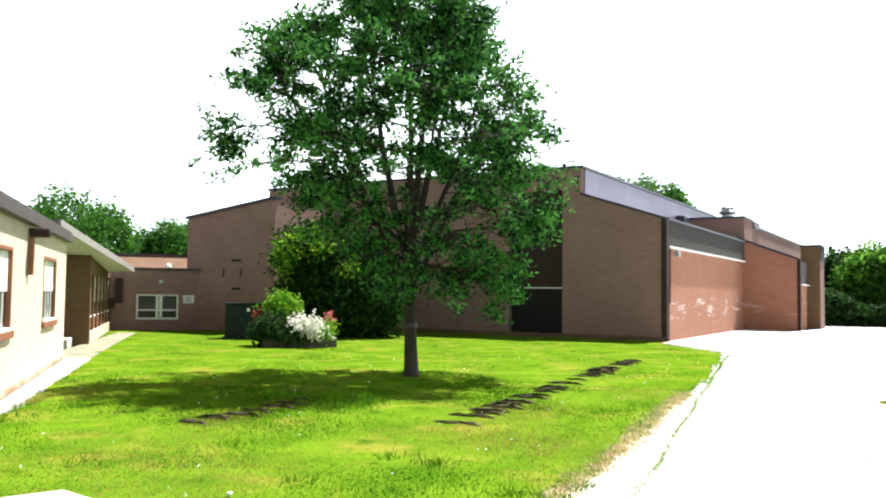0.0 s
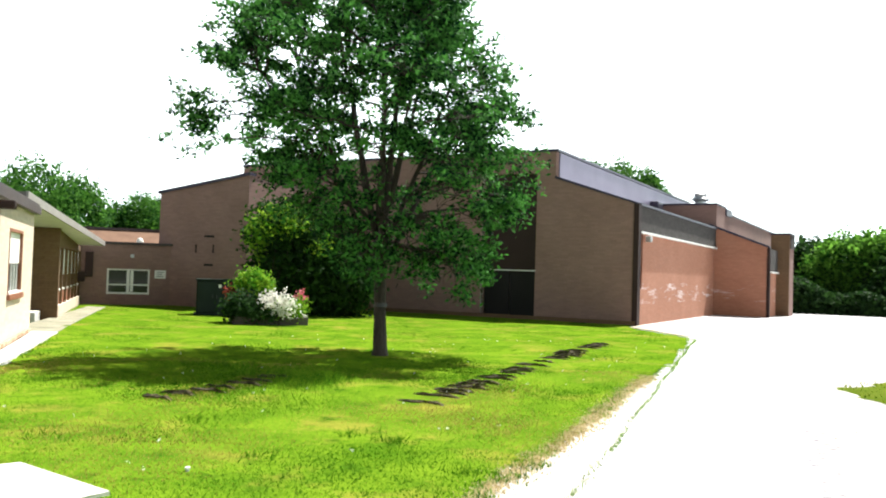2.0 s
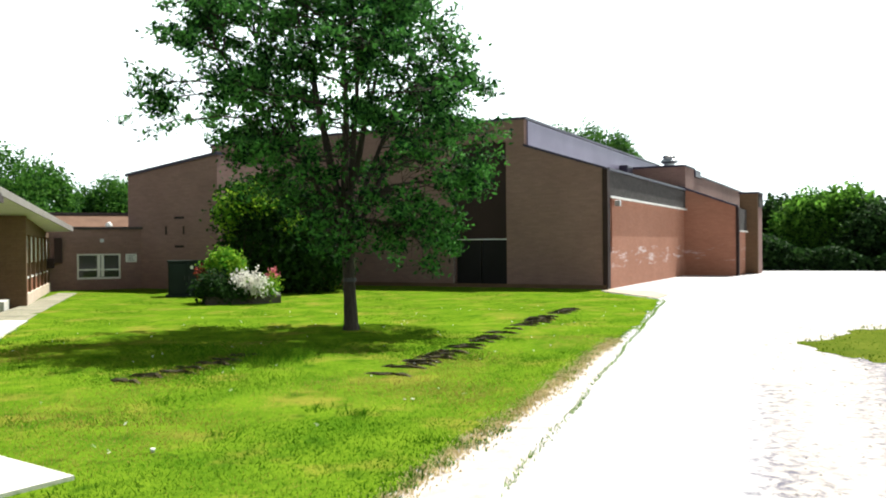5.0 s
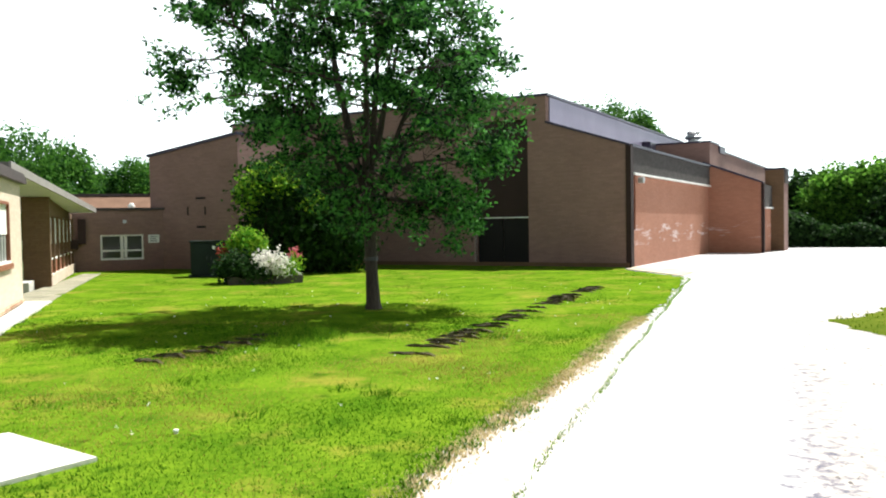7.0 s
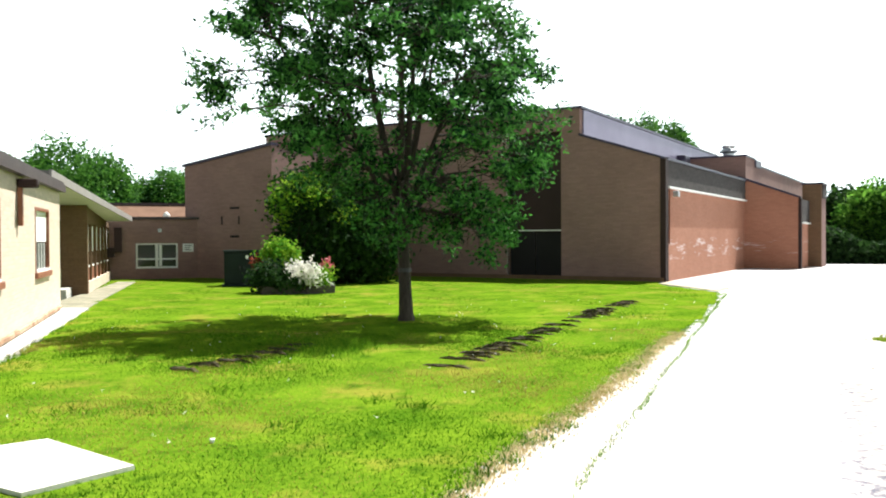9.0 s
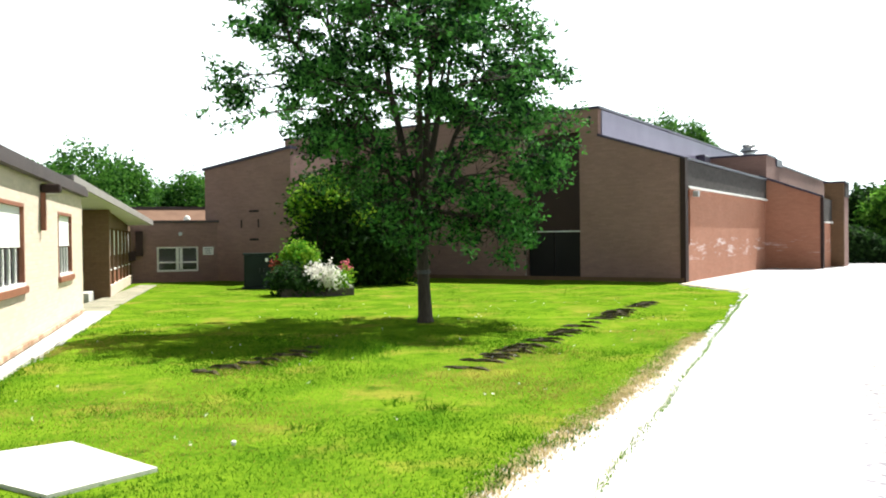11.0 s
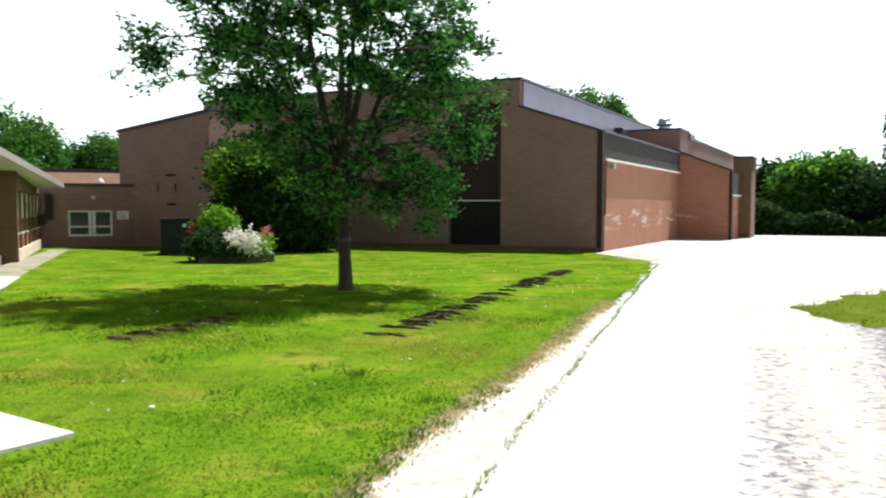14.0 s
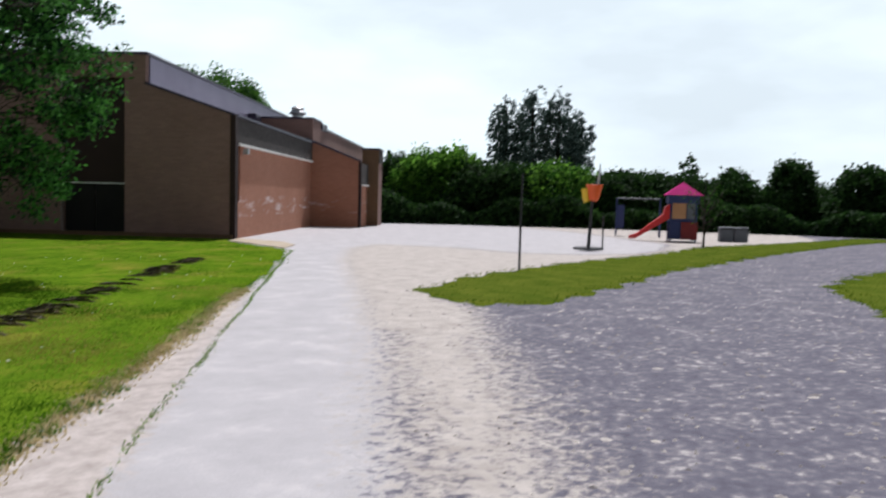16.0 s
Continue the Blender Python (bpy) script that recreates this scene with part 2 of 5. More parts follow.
def salt_stained(m, low, high):
    """White salt bloom in ragged patches in a band of courses above the ground."""
    n, l = m.node_tree.nodes, m.node_tree.links
    b = n["Principled BSDF"]
    src = b.inputs["Base Color"].links[0].from_socket
    co, sep = n.new("ShaderNodeTexCoord"), n.new("ShaderNodeSeparateXYZ")
    l.new(co.outputs["Object"], sep.inputs[0])
    mp = n.new("ShaderNodeMapping")
    mp.inputs["Scale"].default_value = (0.7, 0.7, 4.5)
    l.new(co.outputs["Object"], mp.inputs["Vector"])
    t = n.new("ShaderNodeTexNoise")
    t.inputs["Scale"].default_value, t.inputs["Detail"].default_value, t.inputs["Roughness"].default_value = 0.9, 9.0, 0.68
    l.new(mp.outputs["Vector"], t.inputs["Vector"])
    band = n.new("ShaderNodeMapRange")
    band.inputs["From Min"].default_value, band.inputs["From Max"].default_value = low, low + 0.3
    off = n.new("ShaderNodeMath")
    off.operation = "PINGPONG"
    off.inputs[1].default_value = (low + high) / 2
    l.new(sep.outputs["Z"], off.inputs[0])
    l.new(off.outputs[0], band.inputs["Value"])
    mul = n.new("ShaderNodeMath")
    mul.operation = "MULTIPLY"
    l.new(t.outputs["Fac"], mul.inputs[0])
    l.new(band.outputs["Result"], mul.inputs[1])
    cut = n.new("ShaderNodeMapRange")
    cut.inputs["From Min"].default_value, cut.inputs["From Max"].default_value = 0.53, 0.68
    l.new(mul.outputs[0], cut.inputs["Value"])
    top = n.new("ShaderNodeMapRange")
    top.inputs["From Min"].default_value, top.inputs["From Max"].default_value = high - 0.2, high + 0.1
    top.inputs["To Min"].default_value, top.inputs["To Max"].default_value = 0.8, 0.0
    l.new(sep.outputs["Z"], top.inputs["Value"])
    both = n.new("ShaderNodeMath")
    both.operation = "MULTIPLY"
    l.new(cut.outputs["Result"], both.inputs[0])
    l.new(top.outputs["Result"], both.inputs[1])
    mx = n.new("ShaderNodeMix")
    mx.data_type = "RGBA"
    l.new(both.outputs[0], mx.inputs["Factor"])
    l.new(src, mx.inputs["A"])
    mx.inputs["B"].default_value = (0.75, 0.7, 0.7, 1)
    l.new(mx.outputs["Result"], b.inputs["Base Color"])


salt_stained(M_RED, 0.5, 1.9)
M_CREAM = brick_material("cream_painted_brick", (0.56, 0.455, 0.365), (0.61, 0.5, 0.405), (0.96, 0.96, 0.96))
M_BROWN = brick_material("brown_brick", (0.115, 0.064, 0.033), (0.165, 0.098, 0.052), (0.8, 0.8, 0.8))
M_PANEL = material("dark_brown_panel", (0.022, 0.011, 0.01), (0.034, 0.018, 0.016), scale=1.0, rough=0.6, bump=0.05, spec=0.2)
M_DOOR = material("black_door_paint", (0.006, 0.005, 0.006), (0.012, 0.01, 0.011), scale=1.0, rough=0.6, bump=0.05, spec=0.2)
M_SHINGLE = material("dark_shingle", (0.025, 0.022, 0.021), (0.06, 0.053, 0.05), scale=2.0, fine=20.0, rough=0.95, stretch=(1, 1, 3))
M_METAL = material("mauve_metal_siding", (0.2, 0.17, 0.26), (0.26, 0.225, 0.33), scale=0.8, rough=0.45, bump=0.05, metal=0.2)
M_FLASH = material("dark_metal_flashing", (0.035, 0.03, 0.05), (0.06, 0.05, 0.085), scale=2.0, rough=0.4, metal=0.5, bump=0.05)
M_WHITE = material("white_paint", (0.68, 0.67, 0.64), (0.8, 0.79, 0.76), scale=2.0, rough=0.5, bump=0.05)
M_FASCIA = material("brown_fascia_paint", (0.038, 0.026, 0.028), (0.066, 0.047, 0.048), scale=2.0, rough=0.6, bump=0.1)
M_GREYFASCIA = material("grey_painted_fascia", (0.22, 0.2, 0.19), (0.3, 0.275, 0.26), scale=2.0, rough=0.6, bump=0.1)
M_RUST = material("rust_brown_paint", (0.2, 0.07, 0.04), (0.28, 0.11, 0.06), scale=3.0, rough=0.6, bump=0.1)
M_MANSARD = material("brown_roof_shingle", (0.13, 0.07, 0.045), (0.2, 0.115, 0.075), scale=2.0, fine=18.0, rough=0.95, bump=0.5)
M_ROOF = material("gravel_roof", (0.12, 0.11, 0.1), (0.2, 0.19, 0.18), scale=2.0, fine=40.0)
M_BARK = material("grey_bark", (0.018, 0.014, 0.011), (0.06, 0.047, 0.037), scale=5.0, fine=30.0, bump=1.0, rough=0.95, stretch=(1, 1, 0.25))
M_LEAF = leaf_material("tree_leaf", (0.003, 0.022, 0.006), (0.08, 0.25, 0.042), 0.32)
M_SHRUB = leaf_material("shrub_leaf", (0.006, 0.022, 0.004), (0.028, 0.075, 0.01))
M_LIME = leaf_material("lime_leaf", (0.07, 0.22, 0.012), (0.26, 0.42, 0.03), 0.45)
M_FARLEAF = leaf_material("far_leaf", (0.018, 0.07, 0.012), (0.09, 0.23, 0.03), 0.4)
M_BLUELEAF = leaf_material("poplar_leaf", (0.015, 0.035, 0.03), (0.1, 0.15, 0.13), 0.3)
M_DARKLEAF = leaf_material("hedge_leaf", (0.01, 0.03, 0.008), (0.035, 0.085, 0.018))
M_GRASS = leaf_material("grass_blade", (0.028, 0.11, 0.004), (0.19, 0.335, 0.02), 0.42, 0.0)
# brighter copy of the hedge leaf, with sunlight put into its colour
M_SUNLEAF = leaf_material("hedge_leaf_sun_tint", (0.02, 0.075, 0.008), (0.15, 0.33, 0.04), 0.5)
M_GREEN = material("dark_green_paint", (0.006, 0.012, 0.01), (0.011, 0.02, 0.017), scale=2.0, rough=0.6, bump=0.05, spec=0.2)
M_SOFFIT = material("off_white_soffit", (0.45, 0.43, 0.39), (0.55, 0.53, 0.48), scale=2.0, rough=0.7, bump=0.05)
M_ROUGHGRASS = material("rough_turf", (0.045, 0.08, 0.008), (0.12, 0.14, 0.02), scale=1.2, fine=20.0, fine_mix=0.45, bump=0.4, rough=1.0, spec=0.0)
M_ROUGHBLADE = leaf_material("rough_grass_blade", (0.05, 0.11, 0.006), (0.16, 0.22, 0.02), 0.4, 0.0)
M_GLASS = material("dark_window_glass", (0.012, 0.013, 0.015), (0.024, 0.027, 0.03), scale=1.0, rough=0.06, bump=0.0, spec=0.4)
M_BLIND = material("white_blind", (0.7, 0.69, 0.66), (0.8, 0.79, 0.76), scale=1.0, rough=0.8, bump=0.05)
M_STEEL = material("dark_steel", (0.03, 0.03, 0.032), (0.06, 0.06, 0.062), scale=5.0, rough=0.5, metal=0.6, bump=0.05)
M_GALV = material("galvanised_steel", (0.4, 0.41, 0.43), (0.55, 0.56, 0.58), scale=5.0, rough=0.4, metal=0.7, bump=0.05)
M_DARKRED = material("dark_red_plastic", (0.16, 0.012, 0.014), (0.22, 0.02, 0.02), scale=3.0, rough=0.5, bump=0.0)
M_REDP = material("red_plastic", (0.5, 0.02, 0.02), (0.6, 0.03, 0.03), scale=3.0, rough=0.35, bump=0.0)
M_ORANGE = material("orange_red_plastic", (0.75, 0.1, 0.02), (0.85, 0.14, 0.03), scale=3.0, rough=0.4, bump=0.0)
M_YELLOW = material("yellow_plastic", (0.8, 0.5, 0.03), (0.88, 0.58, 0.05), scale=3.0, rough=0.4, bump=0.0)
M_PINK = material("magenta_canopy", (0.36, 0.006, 0.13), (0.46, 0.012, 0.18), scale=2.0, rough=0.8, spec=0.1, bump=0.0)
M_BLUE = material("navy_plastic", (0.02, 0.03, 0.1), (0.03, 0.045, 0.14), scale=2.0, rough=0.5, bump=0.0)
M_WOOD = material("tan_wood_panel", (0.4, 0.2, 0.09), (0.5, 0.27, 0.13), scale=2.0, rough=0.6, bump=0.1)
M_GREYBOX = material("grey_plastic", (0.09, 0.1, 0.12), (0.14, 0.15, 0.17), scale=2.0, rough=0.6, bump=0.05)
M_FLOWER = leaf_material("white_flower", (0.66, 0.63, 0.58), (0.82, 0.8, 0.75), 0.45)
M_PINKFLOWER = leaf_material("pink_flower", (0.5, 0.1, 0.14), (0.7, 0.25, 0.28), 0.3)
M_REDLEAF = leaf_material("dark_red_leaf", (0.1, 0.015, 0.012), (0.22, 0.04, 0.025), 0.3)


# ---------------------------------------------------------------- tools
def finish(name, bm, mat):
    me = bpy.data.meshes.new(name)
    bmesh.ops.recalc_face_normals(bm, faces=bm.faces)
    bm.to_mesh(me)
    bm.free()
    me.materials.append(mat)
    return me


def part(name, bm, mat, parent, label=""):
    """ONE mesh object under a thing or a part, in the parent's own axes."""
    ob = new(name, finish(name, bm, mat) if isinstance(bm, bmesh.types.BMesh) else bm)
    ob.parent = parent
    if label:
        ob["label"] = label
    return ob


def solid(name, bm, mat, m=None, **tags):
    ob = new(name, finish(name, bm, mat) if isinstance(bm, bmesh.types.BMesh) else bm)
    if m is not None:
        ob.matrix_world = m
    return tagged(ob, **tags)


def thing(name, m, **tags):
    ob = new(name)
    ob.empty_display_size = 0.2
    ob.matrix_world = m
    return tagged(ob, **tags)


def box(x0, x1, y0, y1, z0, z1, bm=None, bevel=0.0):
    bm = bm or bmesh.new()
    made = bmesh.ops.create_cube(bm, size=1.0)["verts"]
    for v in made:
        v.co = Vector((x0 + (v.co.x + 0.5) * (x1 - x0), y0 + (v.co.y + 0.5) * (y1 - y0), z0 + (v.co.z + 0.5) * (z1 - z0)))
    if bevel:
        es = list({e for v in made for e in v.link_edges})
        bmesh.ops.bevel(bm, geom=es, offset=bevel, segments=2, affect="EDGES", profile=0.5)
    return bm


def prism(points, axis, a, b, bm=None):
    """A flat outline (pairs of the two other axes, in order) pushed from a to b along axis."""
    bm = bm or bmesh.new()
    def at(p, h):
        q = list(p)
        q.insert("xyz".index(axis), h)
        return bm.verts.new(q)
    lo, hi = [at(p, a) for p in points], [at(p, b) for p in points]
    bm.faces.new(lo)
    bm.faces.new(hi)
    for i in range(len(points)):
        j = (i + 1) % len(points)
        bm.faces.new((lo[i], lo[j], hi[j], hi[i]))
    return bm


def tube(path, radii, sides=8, bm=None):
    """A tapered limb through the points of path."""
    bm = bm or bmesh.new()
    rings = []
    for i, p in enumerate(path):
        p = Vector(p)
        d = (Vector(path[min(i + 1, len(path) - 1)]) - Vector(path[max(i - 1, 0)])).normalized()
        s = d.cross(Vector((0.31, 0.95, 0.05))).normalized()
        u = s.cross(d)
        rings.append([bm.verts.new(p + (s * math.cos(k * math.tau / sides) + u * math.sin(k * math.tau / sides)) * radii[i]) for k in range(sides)])
    for r, q in zip(rings, rings[1:]):
        for k in range(sides):
            bm.faces.new((r[k], r[(k + 1) % sides], q[(k + 1) % sides], q[k]))
    bm.faces.new(rings[0])
    bm.faces.new(rings[-1])
    return bm


def leaf_mesh(name, spots, size, mat, rng, droop=0.3, slim=0.55):
    """Many small bent leaves, two triangles pairs each, at the given spots."""
    n = len(spots)
    c = np.asarray(spots)
    d = rng.normal(size=(n, 3))
    d[:, 2] = d[:, 2] * 0.6 - droop
    d /= np.linalg.norm(d, axis=1)[:, None]
    e = rng.normal(size=(n, 3))
    e = np.cross(d, e)
    e /= np.linalg.norm(e, axis=1)[:, None]
    f = np.cross(d, e)
    s = size * rng.uniform(0.6, 1.3, n)[:, None]
    tip, base = c + d * s, c - d * s * 0.9
    left, right = c + e * s * slim + f * s * 0.12, c - e * s * slim + f * s * 0.12
    co = np.stack([base, left, tip, right], 1).reshape(-1, 3)
    faces = (np.arange(n)[:, None] * 4 + np.array([0, 1, 2, 3])).tolist()
    me = bpy.data.meshes.new(name)
    me.from_pydata(co.tolist(), [], faces)
    me.materials.append(mat)
    return me


def crown_spots(lobes, count, rng, shell=0.55, clump=0.28, per=9):
    """Leaf places: clumps on and in a set of lobes (x, y, z, rx, ry, rz)."""
    lobes = np.asarray(lobes, float)
    vol = lobes[:, 3] * lobes[:, 4] * lobes[:, 5]
    pick = rng.choice(len(lobes), count // per, p=vol / vol.sum())
    d = rng.normal(size=(len(pick), 3))
    d /= np.linalg.norm(d, axis=1)[:, None]
    r = shell + (1 - shell) * rng.uniform(0, 1, len(pick)) ** 0.6
    wob = 1 + np.clip(0.1 * rng.normal(size=len(pick)), -0.2, 0.14)
    mid = lobes[pick, :3] + d * lobes[pick, 3:] * (r * wob)[:, None]
    return np.repeat(mid, per, 0) + rng.normal(size=(len(mid) * per, 3)) * clump


def outline_sheet(name, outline, z, mat, thick=0.05, **tags):
    bm = prism(outline, "z", z - thick, z)
    return solid(name, bm, mat, **tags)


# ---------------------------------------------------------------- ground
def inside(px, py, poly):
    """Signed distance, in metres, into a closed outline (positive inside) for arrays of places."""
    d = np.full(px.shape, 1e9)
    odd = np.zeros(px.shape, bool)
    for (x0, y0), (x1, y1) in zip(poly, poly[1:] + poly[:1]):
        ex, ey = x1 - x0, y1 - y0
        t = np.clip(((px - x0) * ex + (py - y0) * ey) / (ex * ex + ey * ey), 0, 1)
        d = np.minimum(d, np.hypot(px - x0 - t * ex, py - y0 - t * ey))
        if y0 != y1:
            cross = ((y0 > py) != (y1 > py)) & (px < ex * (py - y0) / ey + x0)
            odd ^= cross
    return np.where(odd, d, -d)


def sheet_grid(name, xs, ys, keep, z, mat, zones=(), **tags):
    """A ground sheet on a grid of lines, kept where keep() holds, with blend values for its zones."""
    gx, gy = np.meshgrid(xs, ys)
    nx = len(xs)
    ok = keep(gx, gy)
    quad = ok[:-1, :-1] & ok[1:, :-1] & ok[:-1, 1:] & ok[1:, 1:]
    i, j = np.nonzero(quad)
    k = i * nx + j
    faces = np.stack([k, k + 1, k + nx + 1, k + nx], 1)
    used = np.unique(faces)
    back = np.full(gx.size, -1)
    back[used] = np.arange(len(used))
    co = np.stack([gx.ravel()[used], gy.ravel()[used], z(gx, gy).ravel()[used]], 1)
    me = bpy.data.meshes.new(name)
    me.from_pydata(co.tolist(), [], back[faces].tolist())
    me.materials.append(mat)
    for zone, f in zones:
        at_ = me.attributes.new(zone, "FLOAT", "POINT")
        at_.data.foreach_set("value", f(gx, gy).ravel()[used].astype(np.float32))
    return solid(name, me, mat, **tags)


M_PATH = material("patched_path", (0.12, 0.115, 0.075), (0.34, 0.31, 0.23), scale=1.4, fine=20.0, fine_mix=0.4, bump=0.4)
solid("ground", prism([(-1500, -1500), (1500, -1500), (1500, 1500), (-1500, 1500)], "z", -0.6, -0.12), M_GROUND,
      label="rough dull green field ground reaching the horizon", category="ground", kind="structure")
YARD = [(-9, -14), (-1.45, 0), (8.9, 24.6), (8.6, 30.9), (17, 44), (24, 64), (90, 64), (95, -14)]
LANE = [(-9, -14), (-2.3, 0), (8.6, 25.4), (8.8, 30.6), (15.5, 42), (20, 60), (33, 60), (30, 36), (26, 25), (22, 21.6), (20, 20.6), (17.5, 20.6), (15.8, 21.8), (15.2, 24.5), (13.2, 26.5), (11.4, 24.6), (9.3, 20.2), (6.4, 13), (4.9, 9.5), (3.8, 7.2), (2.8, 5.2), (2.2, 4.0), (1.4, -14)]
SAND = [(4.5, 9.5), (6.0, 13.1), (8.9, 20.4), (11.1, 24.8), (13.2, 27.0), (15.2, 24.5), (15.8, 21.8), (17.5, 20.6), (20, 20.6), (22, 21.6), (26, 25), (30, 36), (33, 60), (60, 60), (50, 38), (38, 26), (26, 22), (20, 19.4), (14, 16.8), (9.4, 14.6), (7.3, 12), (7.0, 10.6), (5.7, 8.2)]
GRIT = [(1.9, 3.6), (3.4, 7.2), (4.5, 9.5), (5.6, 12.0), (7.0, 11.0), (5.9, 8.3), (4.7, 6.0), (3.3, 3.5), (2.4, 0.5), (0.8, 0.5)]
VERGE = [(-3.5, -2), (-1.3, 3.4), (-0.4, 5.7), (0.55, 7.6), (1.6, 9.6), (2.6, 11.9), (3.8, 14.2), (4.9, 16.4), (5.3, 16.2), (3.4, 11.3), (1.05, 5.65), (-1.25, 0)]
xs = np.unique(np.concatenate([np.arange(-10, -3, 0.5), np.arange(-3, 12, 0.12), np.arange(12, 40, 0.35), np.arange(40, 96, 2.0)]))
ys = np.unique(np.concatenate([np.arange(-14, 0, 1.0), np.arange(0, 16, 0.12), np.arange(16, 34, 0.35), np.arange(34, 65, 1.2)]))
sheet_grid("yard", xs, ys, lambda x, y: inside(x, y, YARD) > -0.9, lambda x, y: x * 0 - 0.012, M_YARD,
           (("lane", lambda x, y: np.clip(0.5 + inside(x, y, LANE) / 1.3, 0, 1)),
            ("sand", lambda x, y: np.clip(0.5 + np.maximum(inside(x, y, SAND), inside(x, y, GRIT) * 0.6 - 0.1) / 1.6, 0, 1)),
            ("dirt", lambda x, y: np.clip(0.5 + inside(x, y, VERGE) / 0.5, 0, 1))),
           label="sun-bleached asphalt school yard with sandy edges", category="yard", kind="structure")
LAWN = [(-6.2, -14), (-9.5, -14), (-3.2, -2), (-0.75, 3.4), (0.2, 5.7), (1.15, 7.6), (2.15, 9.6), (3.15, 11.9), (4.3, 14.2), (5.3, 16.0), (7.0, 19.9), (8.9, 24.4), (8.7, 26.4), (8.3, 28.6), (8.9, 31.2), (-6.5, 41.5), (-16, 38), (-13.2, 34.8), (-9.0, 20.6), (-8.4, 20.2), (-6.1, 12.3), (-3.4, 2.5)]


def edge_noise(x, y):
    return 0.1 * np.sin(x * 7.1 + y * 3.3) * np.sin(y * 5.7 - x * 2.1) + 0.07 * np.sin(x * 17 + 1.3) * np.sin(y * 15.0)


xs = np.unique(np.concatenate([np.arange(-16, -6, 0.5), np.arange(-6, 9.4, 0.11)]))
ys = np.unique(np.concatenate([np.arange(-14, 2, 1.0), np.arange(2, 20, 0.11), np.arange(20, 42, 0.4)]))
sheet_grid("lawn", xs, ys, lambda x, y: inside(x, y, LAWN) + edge_noise(x, y) > -0.3, lambda x, y: np.clip((inside(x, y, LAWN) + edge_noise(x, y)) * 0.2 - 0.012, -0.06, 0.006) + 0.012 * np.sin(x * 1.3 + y) * np.sin(y * 0.9 - x * 0.4) * (y > 8) * (inside(x, y, LAWN) > 0.5), M_LAWN,
           label="sunlit mown green lawn before the school", category="lawn", kind="structure")
ISLAND = [(7.3, 13.2), (7.2, 11.0), (8.4, 10.7), (9.9, 11.5), (14.8, 14.4), (20, 16.8), (26, 19.4), (36, 23.2), (46, 26), (44, 28), (32, 24.4), (26, 23.2), (20.5, 20.2), (14.2, 17.6), (10.0, 15.4)]
BANK = [(12.2, 7.0), (16.1, 10.9), (19.4, 12.4), (30, 15), (40, 13), (30, 4), (18, 5)]
for nm, poly, lab in (("grass_island", ISLAND, "ragged green grass verge beside the yard"), ("grass_bank", BANK, "green grass bank across the yard")):
    sheet_grid(nm, np.arange(6.5, 47, 0.17), np.arange(3.5, 28.5, 0.17), lambda x, y, p=poly: inside(x, y, p) + 2 * edge_noise(x * 0.5, y * 0.5) > -0.6, lambda x, y, p=poly: np.clip((inside(x, y, p) + 2 * edge_noise(x * 0.5, y * 0.5)) * 0.12 - 0.012, -0.07, 0.03), M_ROUGHGRASS,
               label=lab, category="lawn", kind="structure")
outline_sheet("pavement", [(-9.9, 12.45), (-6.12, 12.2), (-8.25, 20.3), (-9.75, 20.3)], 0.03, M_CONCRETE, thick=0.12,
              label="pale cracked concrete walk along the school wing", category="pavement", kind="structure")
outline_sheet("pavement_far", [(-9.6, 20.35), (-8.3, 20.35), (-9.5, 25), (-11.5, 33.0), (-12.2, 33.0), (-10.5, 25)], 0.016, M_PATH, thick=0.1,
              label="patched grey asphalt footpath along the classroom windows", category="pavement", kind="structure")
outline_sheet("pavement_near", [(-9.9, 12.4), (-6.15, 12.15), (-3.4, 2.5), (-2.9, -4), (-9, -4)], 0.03, M_CONCRETE, thick=0.12,
              label="bright concrete walk along the cream wing", category="pavement", kind="structure")
outline_sheet("apron", [(8.4, 29.2), (9.0, 25.0), (9.9, 26.5), (10.2, 28.4), (9.2, 30.6)], 0.012, M_SAND, thick=0.1,
              label="cracked pale concrete apron at the corner", category="pavement", kind="structure")
slab = solid("concrete_slab", prism([(-3.22, 6.98), (-2.2, 6.13), (-2.72, 5.5), (-3.3, 5.85), (-3.95, 6.45)], "z", -0.1, 0.04), M_CONCRETE, pose(0, 0, 0),
             label="bright square concrete slab set in the lawn", category="slab")

# ---------------------------------------------------------------- gymnasium
GYM = pose(8.87, 30.31, 0, 0, 0, -32.6)
gym = thing("gymnasium", GYM, label="tall tan-brown brick gymnasium with dark door recess", category="building", kind="structure")
T = 0.3
GL, GT = -19.8, 6.73
# front wall, cut round the recess
part("wall", box(GL, -6.45, 0, T, -0.1, GT), M_TAN, gym)
part("wall", box(-4.08, -3.29, 0, T, -0.1, GT), M_TAN, gym)
part("wall", box(-6.45, -4.08, 0, T, 5.9, GT), M_TAN, gym)
part("wall", prism([(-3.29, -0.1), (0, -0.1), (0, 4.58), (-3.29, 5.67)], "y", 0, T), M_TAN, gym)
part("upper_panel", box(-6.45, -4.08, 0.18, 0.26, 2.0, 5.9), M_PANEL, gym, "dark brown infill panel")
part("panel_rail", box(-6.45, -4.08, 0.12, 0.2, 1.945, 1.985), M_WHITE, gym, "thin white rail")
part("door", box(-6.4, -5.3, 0.19, 0.25, 0.12, 1.93), M_DOOR, gym, "black steel door leaf")
part("door", box(-5.26, -4.13, 0.19, 0.25, 0.12, 1.93), M_DOOR, gym, "black steel door leaf")
part("panel_trim", box(-6.5, -6.45, 0.0, 0.16, 0.04, 5.9), M_SOFFIT, gym, "thin pale trim strip")
